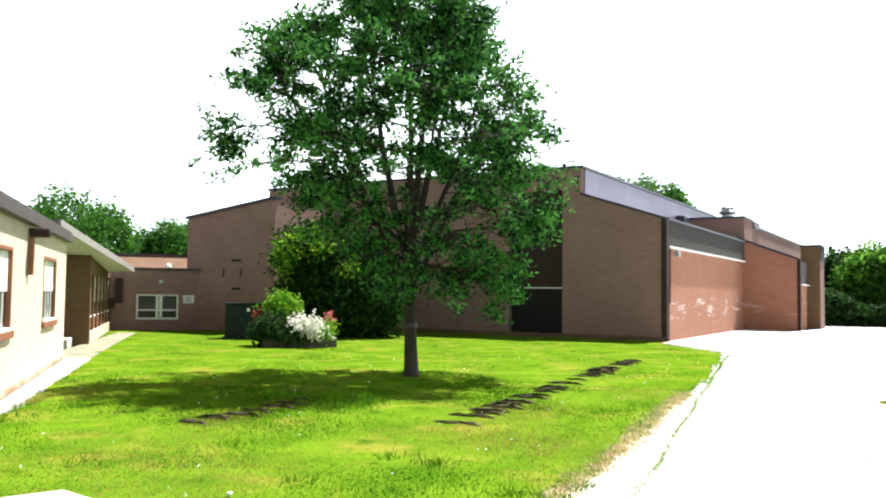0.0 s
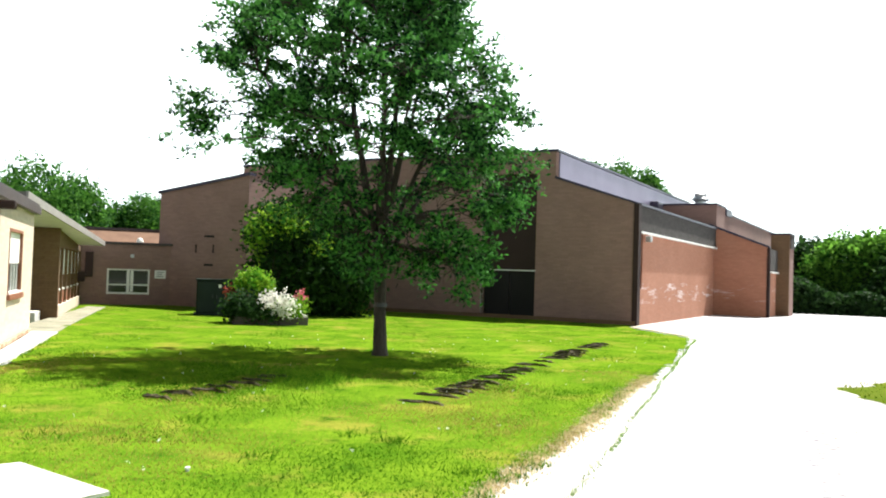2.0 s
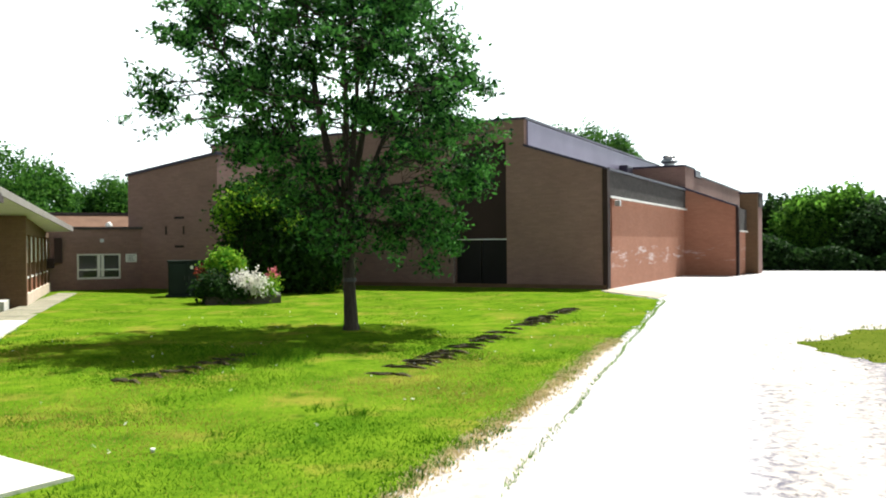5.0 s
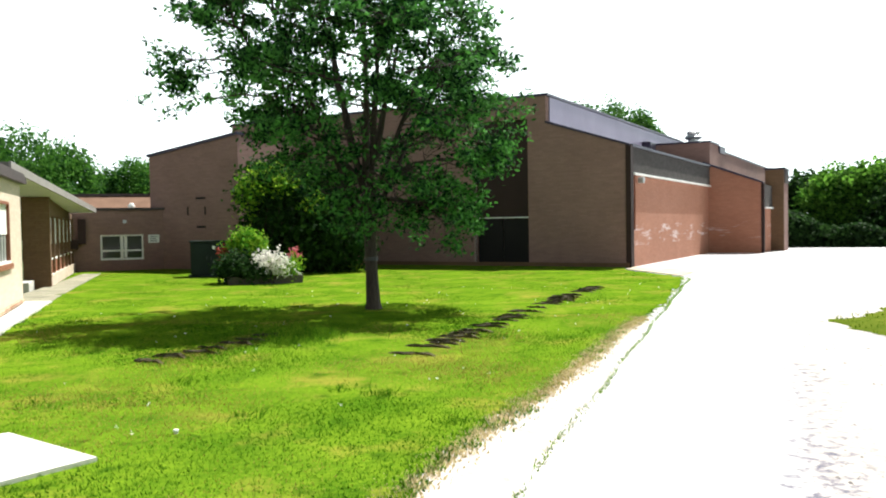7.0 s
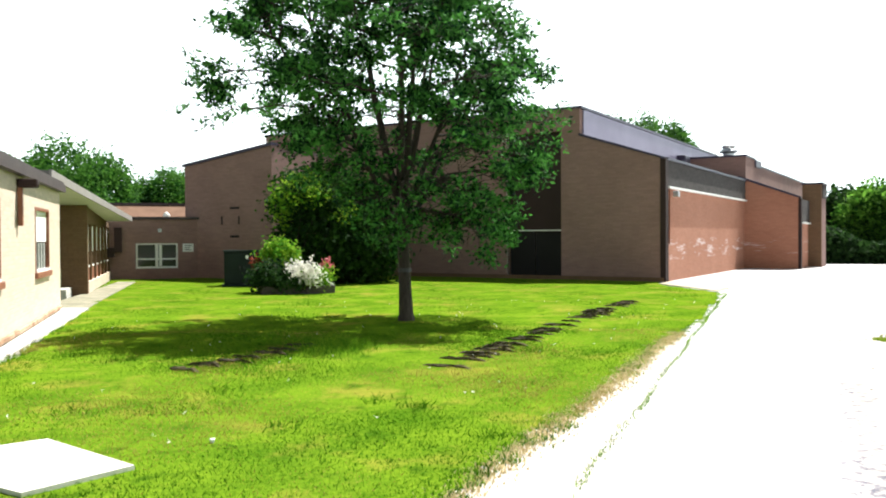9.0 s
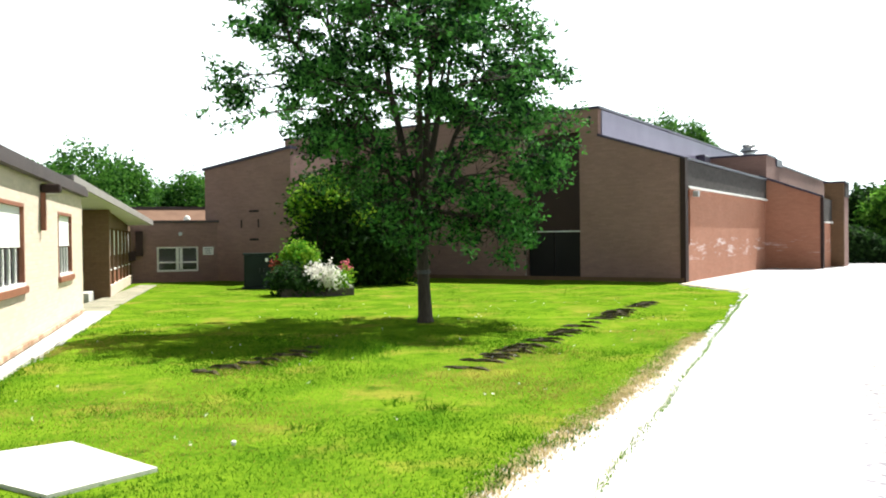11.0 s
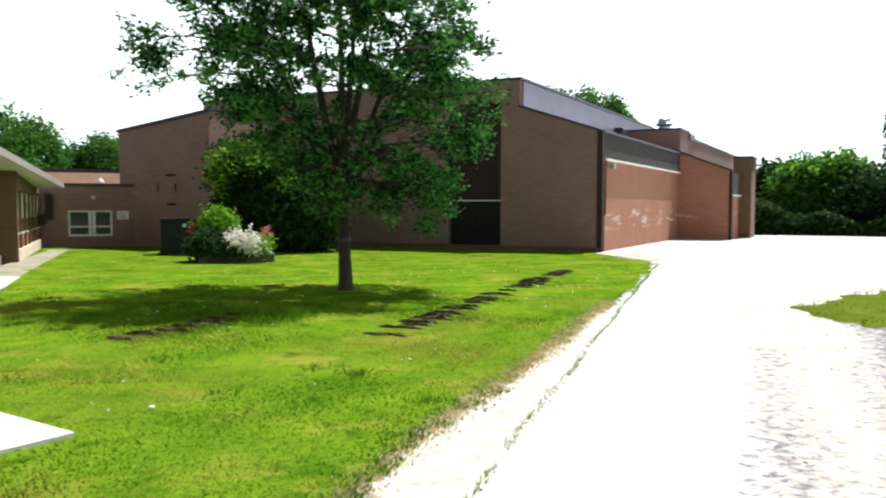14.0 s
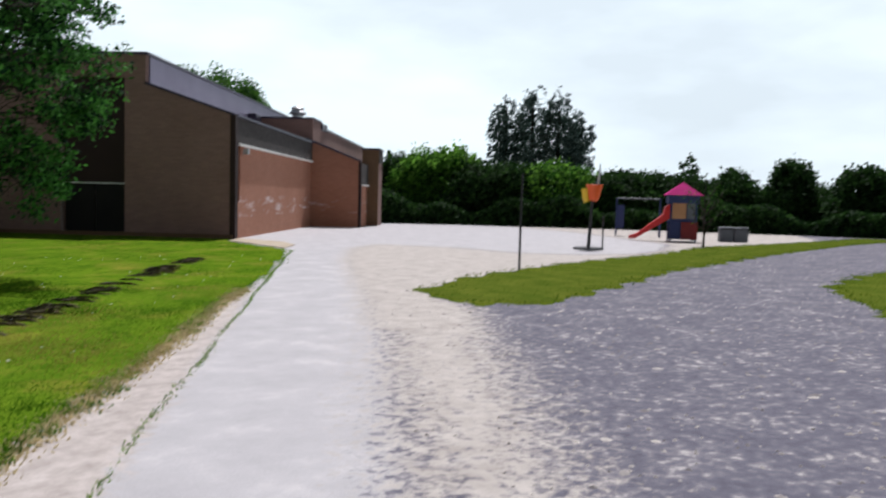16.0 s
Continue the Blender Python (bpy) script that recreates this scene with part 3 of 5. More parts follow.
part("door_sill", box(-6.5, -4.0, -0.03, 0.25, -0.1, 0.04), M_CONCRETE, gym, "worn concrete sill")
part("footing", box(GL, 0.03, -0.05, -0.002, -0.1, 0.16), M_BROWN, gym, "brown brick footing")
# clerestory and roofs
part("clerestory", box(-3.4, -3.24, T, 23.2, 4.4, GT - 0.02), M_METAL, gym, "mauve metal clerestory siding")
part("roof", box(GL + 0.1, -3.4, 0.1, 23.2, GT - 0.5, GT - 0.15), M_ROOF, gym)
part("parapet_cap", box(GL - 0.05, -3.2, -0.05, T + 0.05, GT, GT + 0.1), M_FLASH, gym, "dark metal parapet cap")
part("parapet_cap", box(-3.42, -3.2, T + 0.05, 23.2, GT, GT + 0.1), M_FLASH, gym, "dark metal parapet cap")
part("sloped_cap", prism([(-3.32, 5.66), (0.06, 4.56), (0.06, 4.64), (-3.32, 5.76)], "y", -0.05, T + 0.05), M_FLASH, gym, "dark sloped parapet cap")
part("side_roof", prism([(-3.24, 5.45), (-3.24, 5.6), (0.0, 4.53), (0.0, 4.4)], "y", T, 14.8), M_ROOF, gym)
part("rear_wall", box(GL, -3.24, 23.2, 23.5, -0.1, GT), M_TAN, gym)
part("end_wall", box(GL, GL + T, T, 23.2, -0.1, GT), M_TAN, gym)
# side wall
part("side_wall", box(-T, 0, T, 14.8, -0.1, 3.5), M_RED, gym, "sunlit red brick side wall")
part("shingle_band", box(-T, 0.06, 0.35, 14.8, 3.58, 4.55), M_SHINGLE, gym, "dark shingled band under the eave")
part("band_sill", box(-T, 0.14, 0.35, 14.8, 3.5, 3.58), M_WHITE, gym, "white metal sill strip")
part("eave_cap", box(-T, 0.12, 0.2, 14.8, 4.55, 4.65), M_FLASH, gym, "dark metal eave cap")
part("corner_post", box(-0.1, 0.1, -0.03, 0.34, -0.1, 4.62), M_PANEL, gym, "dark brown corner post")
part("flood_lamp", box(0.1, 0.32, 0.9, 1.15, 3.2, 3.42, bevel=0.03), M_GALV, gym, "small grey wall lamp")
part("downpipe", tube([(0.06, 0.62, 3.5), (0.06, 0.62, 2.2), (0.05, 0.62, 1.4)], [0.035] * 3), M_RUST, gym, "thin brown downpipe")

part("louvre", box(-3.24, -2.75, 13.6, 14.7, 5.5, 6.02, bevel=0.08), M_FLASH, gym, "dark roof louvre hood")

annex = thing("annex", GYM, label="stepped red brick annex with a sloping parapet beyond the gymnasium", category="building", kind="structure")
AX, AY = 2.7, 14.8
part("wall", prism([(-0.3, -0.1), (AX, -0.1), (AX, 3.6), (-0.3, 4.75)], "y", AY, AY + 0.3), M_RED, annex, "shaded red brick wall")
part("side_wall", box(AX - 0.3, AX, AY + 0.3, 18.0, -0.1, 2.3), M_RED, annex, "sunlit red brick wall")
part("shingle_band", box(AX - 0.3, AX + 0.06, AY + 0.3, 18.0, 2.38, 3.55), M_SHINGLE, annex, "dark shingled band")
part("band_sill", box(AX - 0.3, AX + 0.14, AY + 0.3, 18.0, 2.3, 2.38), M_WHITE, annex, "white metal sill strip")
part("corner_post", box(AX - 0.06, AX + 0.08, AY - 0.03, AY + 0.33, -0.1, 3.6), M_PANEL, annex, "dark corner post")
part("sloped_cap", prism([(-0.3, 4.75), (AX + 0.06, 3.58), (AX + 0.06, 3.68), (-0.3, 4.87)], "y", AY - 0.05, AY + 0.35), M_FLASH, annex, "dark sloped parapet cap")
# darker front and paler side brick put shade and sun into the colours
part("end_block", box(AX - 0.3, 3.35, 18.0, 18.3, -0.1, 4.45), M_BROWN, annex, "end block front, shade put into its darker brick")
part("end_block", box(3.05, 3.35, 18.3, 20.0, -0.1, 3.7), M_TAN, annex, "end wall, sunlight put into its paler brick")
part("end_band", box(3.05, 3.4, 18.3, 20.0, 3.7, 4.45), M_SHINGLE, annex, "dark band")
part("end_cap", box(AX - 0.35, 3.43, 17.95, 20.05, 4.45, 4.55), M_FLASH, annex, "dark metal cap")
part("roof", prism([(-0.3, 4.6), (-0.3, 4.7), (AX, 3.55), (AX, 3.45)], "y", AY + 0.3, 18.0), M_ROOF, annex)
upper = thing("upper_hall", GYM, label="brown brick upper storey behind the annex roof", category="building", kind="structure")
part("wall", box(-4.2, 0.0, AY + 0.35, 17.6, 3.6, 5.9), M_TAN, upper)
part("parapet_cap", box(-4.25, 0.05, AY + 0.3, 17.65, 5.9, 6.0), M_FLASH, upper, "dark metal parapet cap")
part("wall", box(-4.2, 0.0, 17.6, 40.0, 3.6, 5.6), M_TAN, upper)
part("parapet_cap", box(-4.25, 0.05, 17.65, 40.0, 5.6, 5.7), M_FLASH, upper, "dark metal parapet cap")
part("roof_hatch", box(-0.7, 0.08, 17.7, 19.3, 5.5, 5.92, bevel=0.03), M_FLASH, upper, "dark roof hatch")
vent = thing("roof_vent", GYM @ pose(-1.0, 15.8, 6.0), label="silver roof ventilator with a domed hood", category="vent")
part("base", tube([(0, 0, 0), (0, 0, 0.2)], [0.3, 0.3], 14), M_GALV, vent)
part("hood", tube([(0, 0, 0.16), (0, 0, 0.24), (0, 0, 0.32), (0, 0, 0.42), (0, 0, 0.56), (0, 0, 0.64)], [0.34, 0.5, 0.46, 0.32, 0.36, 0.22], 16), M_GALV, vent)

# lean-to on the gymnasium's far side
lean = thing("brick_wing", GYM, label="tan brick wing with a sloping dark-edged roof", category="building", kind="structure")
part("wall", prism([(-19.6, -0.1), (-14.5, -0.1), (-14.5, 5.5), (-19.6, 4.86)], "y", -5.31, -5.0), M_TAN, lean)
part("wall", box(-19.6, -19.3, -5.0, 3.0, -0.1, 4.8), M_TAN, lean)
part("wall", box(-14.8, -14.5, -5.0, 0, -0.1, 5.4), M_TAN, lean)
part("roof", prism([(-19.6, 4.6), (-14.5, 5.25), (-14.5, 5.4), (-19.6, 4.75)], "y", -5.0, 3.0), M_ROOF, lean)
part("roof_cap", prism([(-19.7, 4.85), (-14.45, 5.5), (-14.45, 5.62), (-19.7, 4.97)], "y", -5.38, -4.95), M_FLASH, lean, "blue-black metal roof cap")
for x, w, z, h in ((-16.6, 0.55, 2.95, 0.09), (-16.6, 0.5, 1.75, 0.09), (-17.35, 0.07, 2.3, 0.35), (-16.35, 0.07, 2.3, 0.35)):
    part("wall_slot", box(x - w / 2, x + w / 2, -5.33, -5.25, z, z + h), M_DOOR, lean, "dark slot in the brick")

# ---------------------------------------------------------------- classroom wing
WING = pose(-8.81, 20.03, 0, 0, 0, 16.7)
wing = thing("classroom_wing", WING, label="low cream-painted school wing with flat overhanging roof", category="building", kind="structure")
W1, W2 = (-9.3, -7.1), (-3.67, -1.81)
WZ = (1.04, 2.36)
def wall_run(y0, y1, z0, z1):
    part("wall", box(-0.25, 0, y0, y1, z0, min(z1, 2.84)), M_CREAM, wing)
wall_run(-11.5, W1[0], -0.1, 2.9)
wall_run(W1[1], W2[0], -0.1, 2.9)
wall_run(W2[1], 0, -0.1, 2.9)
for w in (W1, W2):
    wall_run(*w, -0.1, WZ[0])
    wall_run(*w, WZ[1], 2.9)
    win = part("window", box(-0.09, -0.06, w[0], w[1], WZ[0], WZ[1]), M_GLASS, wing, "tall window with a lowered white blind")
    part("blind", box(-0.056, -0.045, w[0] + 0.06, w[1] - 0.06, WZ[0] + 0.62, WZ[1] - 0.05), M_BLIND, win, "white blind over the upper half")
    for y0, y1 in ((w[0], w[0] + 0.06), (w[1] - 0.06, w[1])):
        part("frame", box(-0.12, 0.012, y0, y1, WZ[0], WZ[1]), M_RUST, win, "rust-brown frame")
    part("frame", box(-0.12, 0.012, w[0] + 0.06, w[1] - 0.06, WZ[1] - 0.06, WZ[1]), M_RUST, win, "rust-brown frame")
    part("ledge", box(-0.12, 0.03, w[0] + 0.06, w[1] - 0.06, WZ[0], WZ[0] + 0.05), M_WHITE, win, "white window ledge")
    part("sill", box(-0.2, 0.06, w[0] - 0.06, w[1] + 0.06, WZ[0] - 0.11, WZ[0]), M_RUST, win, "red-brown sill")
    for k in range(1, 5):
        y = w[0] + (w[1] - w[0]) * k / 5
        part("glazing_bar", box(-0.058, -0.035, y - 0.025, y + 0.025, WZ[0], WZ[0] + 0.6), M_WHITE, win)
part("fascia", box(-0.3, 0.14, -11.5, 0.1, 2.84, 3.06), M_FASCIA, wing, "dark brown fascia")
part("roof", box(-9, -0.3, -11.5, 0.1, 2.84, 3.0), M_ROOF, wing)
part("end_wall", box(-9, -0.25, -0.25, 0, -0.1, 2.84), M_CREAM, wing)
def soffit_z(y):
    return 3.0 - 0.56 * (y - 0.1) / 14.3


def canopy_slab(z_off, thick, x_in, x_edge):
    """A long slab that widens and falls slightly along the wing."""
    bm = bmesh.new()
    rows = []
    for k in range(-1, 9):
        f = k / 8
        y, z, xo = 0.1 + 14.3 * f, soffit_z(0.1 + 14.3 * f) + z_off, 0.14 + 0.82 * f
        rows.append([bm.verts.new(v) for v in ((xo + x_in, y, z), (xo + x_edge, y, z), (xo + x_edge, y, z + thick), (xo + x_in, y, z + thick))])
    for a, b in zip(rows, rows[1:]):
        for k in range(4):
            bm.faces.new((a[k], a[(k + 1) % 4], b[(k + 1) % 4], b[k]))
    bm.faces.new(rows[0])
    bm.faces.new(rows[-1])
    return bm


part("porch_roof", canopy_slab(0.0, 0.05, -4.0, -0.03), M_SOFFIT, wing, "off-white soffit of the overhanging roof")
part("porch_fascia", canopy_slab(-0.01, 0.2, -0.028, 0.02), M_GREYFASCIA, wing, "pale grey-brown fascia")
part("porch_deck", canopy_slab(0.055, 0.12, -9.0, -0.03), M_ROOF, wing)
part("fin_wall", box(-0.7, 0.06, 5.9, 6.2, -0.1, soffit_z(6.2)), M_BROWN, wing, "brown brick fin wall")
part("porch_wall", box(-2.0, -1.75, 0, 6.0, -0.1, 2.68), M_CREAM, wing)
for k in range(3):
    pw = part("porch_window", box(-1.74, -1.7, 0.4 + k * 1.8, 2.0 + k * 1.8, 0.5, 2.6), M_GLASS, wing, "dark porch window")
    part("frame", box(-1.7, -1.64, 0.4 + k * 1.8, 0.48 + k * 1.8, 0.5, 2.6), M_WHITE, pw, "white frame")
    part("blind", box(-1.695, -1.67, 0.5 + k * 1.8, 1.95 + k * 1.8, 1.4, 2.55), M_BLIND, pw, "pale blind")
part("porch_step", box(-1.75, -0.4, 4.6, 5.9, -0.1, 0.24, bevel=0.02), M_CONCRETE, wing, "pale concrete step")
part("low_wall", box(-0.25, 0.05, 6.2, 15.6, -0.1, 0.36), M_CREAM, wing, "cream low wall below the windows")
part("header", prism([(6.2, 2.2), (15.6, 2.2), (15.6, 2.38), (6.2, soffit_z(6.2))], "x", -0.25, 0.0), M_BROWN, wing)
for k in range(6):
    y = 6.3 + k * 1.55
    pane = part("window", box(-0.14, -0.1, y, y + 1.4, 0.36, 2.2), M_GLASS, wing, "tall strip window")
    part("panel", box(-0.09, -0.06, y + 0.1, y + 1.3, 1.3, 2.15), M_BLIND, pane, "pale blind")
    part("mullion", box(-0.16, 0.02, y + 1.4, y + 1.55, 0.36, 2.2), M_BROWN, pane, "brown mullion")
    part("transom", box(-0.1, -0.03, y, y + 1.4, 0.8, 0.86), M_WHITE, pane, "pale transom")
    part("lower_panel", box(-0.095, -0.05, y + 0.05, y + 1.35, 0.38, 0.78), M_RUST, pane, "brown lower panel")
part("lamp_bracket", box(0.012, 0.09, -5.62, -5.5, 1.95, 2.62), M_RUST, wing, "rust-brown conduit")
part("flood_lamp", box(0.012, 0.34, -5.66, -5.42, 2.62, 2.78, bevel=0.03), M_PANEL, wing, "dark flood lamp")
# the linking block
link = thing("link_block", WING, label="low brown brick linking block with white window", category="building", kind="structure")
part("wall", box(-1.0, 1.05, 15.6, 15.9, -0.1, 2.55), M_TAN, link)
part("wall", box(2.75, 6.5, 15.6, 15.9, -0.1, 2.55), M_TAN, link)
part("wall", box(1.05, 2.75, 15.6, 15.9, -0.1, 0.45), M_TAN, link)
part("wall", box(1.05, 2.75, 15.6, 15.9, 1.52, 2.55), M_TAN, link)
lw = part("window", box(1.05, 2.75, 15.72, 15.76, 0.45, 1.52), M_GLASS, link, "wide white-framed window")
for x0, x1, z0, z1 in ((1.05, 2.75, 0.45, 0.53), (1.05, 2.75, 1.46, 1.52), (1.05, 1.12, 0.53, 1.46), (2.68, 2.75, 0.53, 1.46), (1.83, 1.95, 0.53, 1.46), (1.12, 1.83, 0.82, 0.88), (1.95, 2.68, 0.82, 0.88)):
    part("frame", box(x0, x1, 15.64, 15.72, z0, z1), M_WHITE, lw, "white window frame")
part("curtain", box(1.98, 2.1, 15.68, 15.715, 0.55, 1.45), M_BLIND, lw, "pale curtain")
part("roof_cap", box(-1.0, 6.5, 15.5, 15.9, 2.55, 2.66), M_FASCIA, link, "dark roof edge")
part("roof", box(-1.0, 6.5, 15.9, 22, 2.45, 2.6), M_ROOF, link)
part("upper_roof", prism([(18.2, 2.5), (19.6, 3.3), (19.9, 3.3), (19.9, 2.5)], "x", -1.0, 8.0), M_MANSARD, link, "sunlit brown shingled roof slope")
part("upper_cap", box(-1.0, 8.0, 19.55, 19.95, 3.3, 3.42), M_FASCIA, link, "dark roof edge")
part("meter_box", box(0.2, 0.5, 15.45, 15.6, 1.15, 2.2), M_PANEL, link, "dark service box")
part("meter_box", box(-0.35, 0.2, 15.4, 15.6, 0.95, 1.35), M_PANEL, link, "dark service box")
notice = part("sign", box(2.95, 3.4, 15.56, 15.6, 1.15, 1.5), M_WHITE, link, "small white wall sign")
for k, w_ in enumerate((0.3, 0.24, 0.28)):
    part("sign_bar", box(3.02, 3.02 + w_, 15.553, 15.558, 1.4 - k * 0.09, 1.43 - k * 0.09), M_GREYBOX, notice, "dark line of lettering")
part("lamp", box(1.95, 2.1, 15.5, 15.6, 2.0, 2.15, bevel=0.02), M_GALV, link, "small wall lamp")

dome = thing("roof_ventilator", WING @ pose(2.3, 16.6, 2.6), label="small white domed ventilator on the low roof", category="vent")
part("pipe", tube([(0, 0, 0), (0, 0, 0.12)], [0.09, 0.09], 12), M_WHITE, dome)
part("hood", tube([(0, 0, 0.1), (0, 0, 0.16), (0, 0, 0.26), (0, 0, 0.3)], [0.15, 0.15, 0.1, 0.03], 14), M_WHITE, dome)
solid("roof_box", box(-0.14, 0.14, -0.2, 0.2, 0.0, 0.2, bevel=0.02), M_WHITE, WING @ pose(0.2, 9.2, soffit_z(9.2) + 0.17), label="small white vent box on the canopy roof", category="vent")

# ---------------------------------------------------------------- trees
def limbs(rng, height, spread, base_r, first, count, lean_x=0.0):
    """Trunk and rising limbs; returns the wood mesh builder and the twig ends."""
    bm = bmesh.new()
    n = 10
    trunk = [Vector((0.06 * math.sin(k * 1.3) * k / n + lean_x * k / n, 0.05 * math.cos(k * 1.7) * k / n, height * 0.92 * k / n - 0.1 * (k == 0))) for k in range(n + 1)]
    tube(trunk, [base_r * 1.35] + [base_r * (1 - 0.93 * k / n) + 0.008 for k in range(1, n + 1)], 10, bm)
    ends = []
    for i in range(count):
        h = first + (height * 0.72 - first) * (i / count) ** 1.1
        a = i * 2.4 + rng.uniform(-0.4, 0.4)
        k = min(int(h / (height * 0.92) * n), n - 1)
        o = trunk[k].lerp(trunk[k + 1], h / (height * 0.92) * n - k)
        reach = spread * rng.uniform(0.75, 1.05) * math.sin(math.pi * min(0.95, 0.3 + 0.62 * (h / height)))
        rise = (height - h) * rng.uniform(0.4, 0.72)
        out = Vector((math.cos(a), math.sin(a), 0))
        pts = [o]
        for s in range(1, 7):
            f = s / 6
            pts.append(o + out * reach * f ** 0.85 + Vector((rng.normal() * 0.07, rng.normal() * 0.07, rise * f ** 1.15 + rng.normal() * 0.04)))
        r0 = base_r * 0.5 * (1 - h / height) + 0.012
        tube(pts, [r0 * (1 - 0.85 * s / 6) + 0.004 for s in range(7)], 6, bm)
        for s in range(2, 7):
            for _ in range(2):
                d = (out * rng.uniform(0.1, 0.9) + Vector((rng.normal() * 0.7, rng.normal() * 0.7, rng.uniform(-0.15, 0.8)))).normalized()
                ln = reach * rng.uniform(0.16, 0.38)
                q = [pts[s], pts[s] + d * ln * 0.5 + Vector((0, 0, 0.03)), pts[s] + d * ln]
                tube(q, [r0 * 0.3 + 0.004, r0 * 0.18 + 0.003, 0.003], 4, bm)
                ends += [q[1], q[2], q[2] + d * 0.25]
    return bm, ends


CROWN_Z = (1.3, 1.9, 2.9, 3.7, 4.3, 5.0, 5.7, 6.6, 7.3, 7.9, 8.3)
CROWN_LEFT = (0.4, 0.9, 1.4, 2.3, 3.6, 3.75, 3.55, 3.0, 2.7, 1.6, 0.4)
CROWN_RIGHT = (1.4, 1.8, 2.4, 2.9, 2.85, 2.75, 2.4, 1.7, 1.3, 0.9, 0.2)


def reach_at(z, a):
    """Reach of the shade tree's crown at a height, towards the bearing a."""
    left, right = float(np.interp(z, CROWN_Z, CROWN_LEFT)), float(np.interp(z, CROWN_Z, CROWN_RIGHT))
    f = 0.5 + 0.5 * math.cos(a)
    return (left * (1 - f) + right * f) * (0.82 + 0.18 * abs(math.cos(a)))


def main_tree():
    rng = np.random.default_rng(7)
    t = thing("shade_tree", pose(-0.42, 16.92, 0), label="leafy broad-crowned ash tree with a slender grey trunk on the lawn", category="tree")
    bm = bmesh.new()
    lean = [(0, 0, -0.1), (0, 0, 0.12), (-0.02, 0, 0.7), (-0.05, 0, 1.5), (-0.08, 0, 2.3), (-0.1, 0.03, 3.3), (-0.06, 0.02, 4.6), (-0.1, 0, 6.2), (-0.05, 0, 7.8)]
    tube(lean, [0.21, 0.155, 0.13, 0.122, 0.12, 0.08, 0.055, 0.035, 0.008], 12, bm)
    # main limbs fan upwards from the fork
    scaffold = []
    for i in range(11):
        a = i * 2.39996 + 0.5
        h = 1.75 + 0.09 * i
        steep = 0.45 + 0.45 * ((i * 5) % 11) / 10
        top = 4.3 + 2.7 * steep
        r = reach_at(top, a) * (1.08 - 0.75 * steep)
        pts = []
        for s in range(8):
            g = s / 7
            pts.append(Vector((-0.07 + math.cos(a) * r * g ** 0.85 + rng.normal() * 0.04 * g, math.sin(a) * r * g ** 0.85 + rng.normal() * 0.04 * g, h + (top - h) * g)))
        tube(pts, [0.062 * (1 - 0.85 * s / 7) + 0.006 for s in range(8)], 7, bm)
        scaffold.append(pts)
    joints = [(p, k, m) for k, pts in enumerate(scaffold) for m, p in enumerate(pts) if m >= 1]
    spots = []
    count = 150
    # low boughs: long arms to one side, drooping sprays on the other
    arms = [Vector(v) for v in ((-3.95, 0.1, 4.75), (-3.5, 0.4, 4.35), (1.45, -0.5, 1.85), (1.0, -0.3, 2.0), (1.85, 0.1, 2.2), (2.3, -0.2, 2.9), (-1.0, -0.5, 2.9), (-2.5, 0.2, 5.4), (-2.2, -0.4, 4.8), (-2.9, 0.3, 6.0), (-1.5, -0.3, 5.7), (-2.8, 0.1, 7.0), (-2.0, 0.4, 6.5))]
    for i in range(count + len(arms)):
        f = (i + 0.5) / count
        z1 = 1.65 + 6.3 * f ** 0.9
        a = i * 2.39996 + rng.uniform(-0.3, 0.3)
        if i >= count:
            end = arms[i - count]
            z1 = end.z
        else:
            if z1 < 3.4 and math.cos(a) < -0.1 and rng.uniform() < 0.35:
                continue
            r1 = reach_at(z1, a) * rng.choice((rng.uniform(0.45, 0.75), rng.uniform(0.82, 1.0), rng.uniform(0.86, 1.0)))
            end = Vector((math.cos(a) * r1, math.sin(a) * r1, z1))
        # leave the nearest main limb below the twig's end
        o = min(joints, key=lambda q: (q[0] - end).length + (3.0 if q[0].z > end.z + 0.1 - 0.5 * (z1 < 2.6) else 0.0))[0]
        pts = []
        for s in range(6):
            g = s / 5
            pts.append(o.lerp(end, g) + Vector((rng.normal() * 0.05, rng.normal() * 0.05, math.sin(math.pi * g) * 0.12 + rng.normal() * 0.04)) * (0 < s))
        r0 = 0.024
        tube(pts, [r0 * (1 - 0.85 * s / 5) + 0.004 for s in range(6)], 5, bm)
        for s in range(2, 6):
            for _ in range(2 if s < 4 else 4 if s < 5 else 6):
                d = ((end - o).normalized() * rng.uniform(0.1, 0.9) + Vector((rng.normal() * 0.8, rng.normal() * 0.8, rng.normal() * 0.45 + 0.05))).normalized()
                ln = rng.uniform(0.25, 0.62)
                q = [pts[s], pts[s] + d * ln * 0.5 + Vector((0, 0, 0.03)), pts[s] + d * ln + Vector((0, 0, -0.05))]
                tube(q, [r0 * 0.3 + 0.003, r0 * 0.2 + 0.003, 0.003], 4, bm)
                open_ = abs(q[2].x + 0.3) < 2.2 and 4.0 < q[2].z < 6.4
                low = abs(q[2].x - 0.1) < 1.9 and q[2].z <= 4.0
                if rng.uniform() < (0.42 if open_ else 0.8 if low and s < 5 else 0.6 if low else 0.45 if s < 4 else 0.2):
                    continue
                for c, n_ in ((q[2], 30), (q[2] + d * 0.17, 18), (q[1], 7)):
                    spots.append(np.array(c) + rng.normal(size=(n_, 3)) * (0.1, 0.1, 0.07))
    part("trunk", bm, M_BARK, t, "grey bark trunk and limbs")
    part("band", tube([(-0.02, 0, 1.0), (-0.02, 0, 1.08)], [0.14, 0.138], 12), M_STEEL, t, "dark band round the trunk")
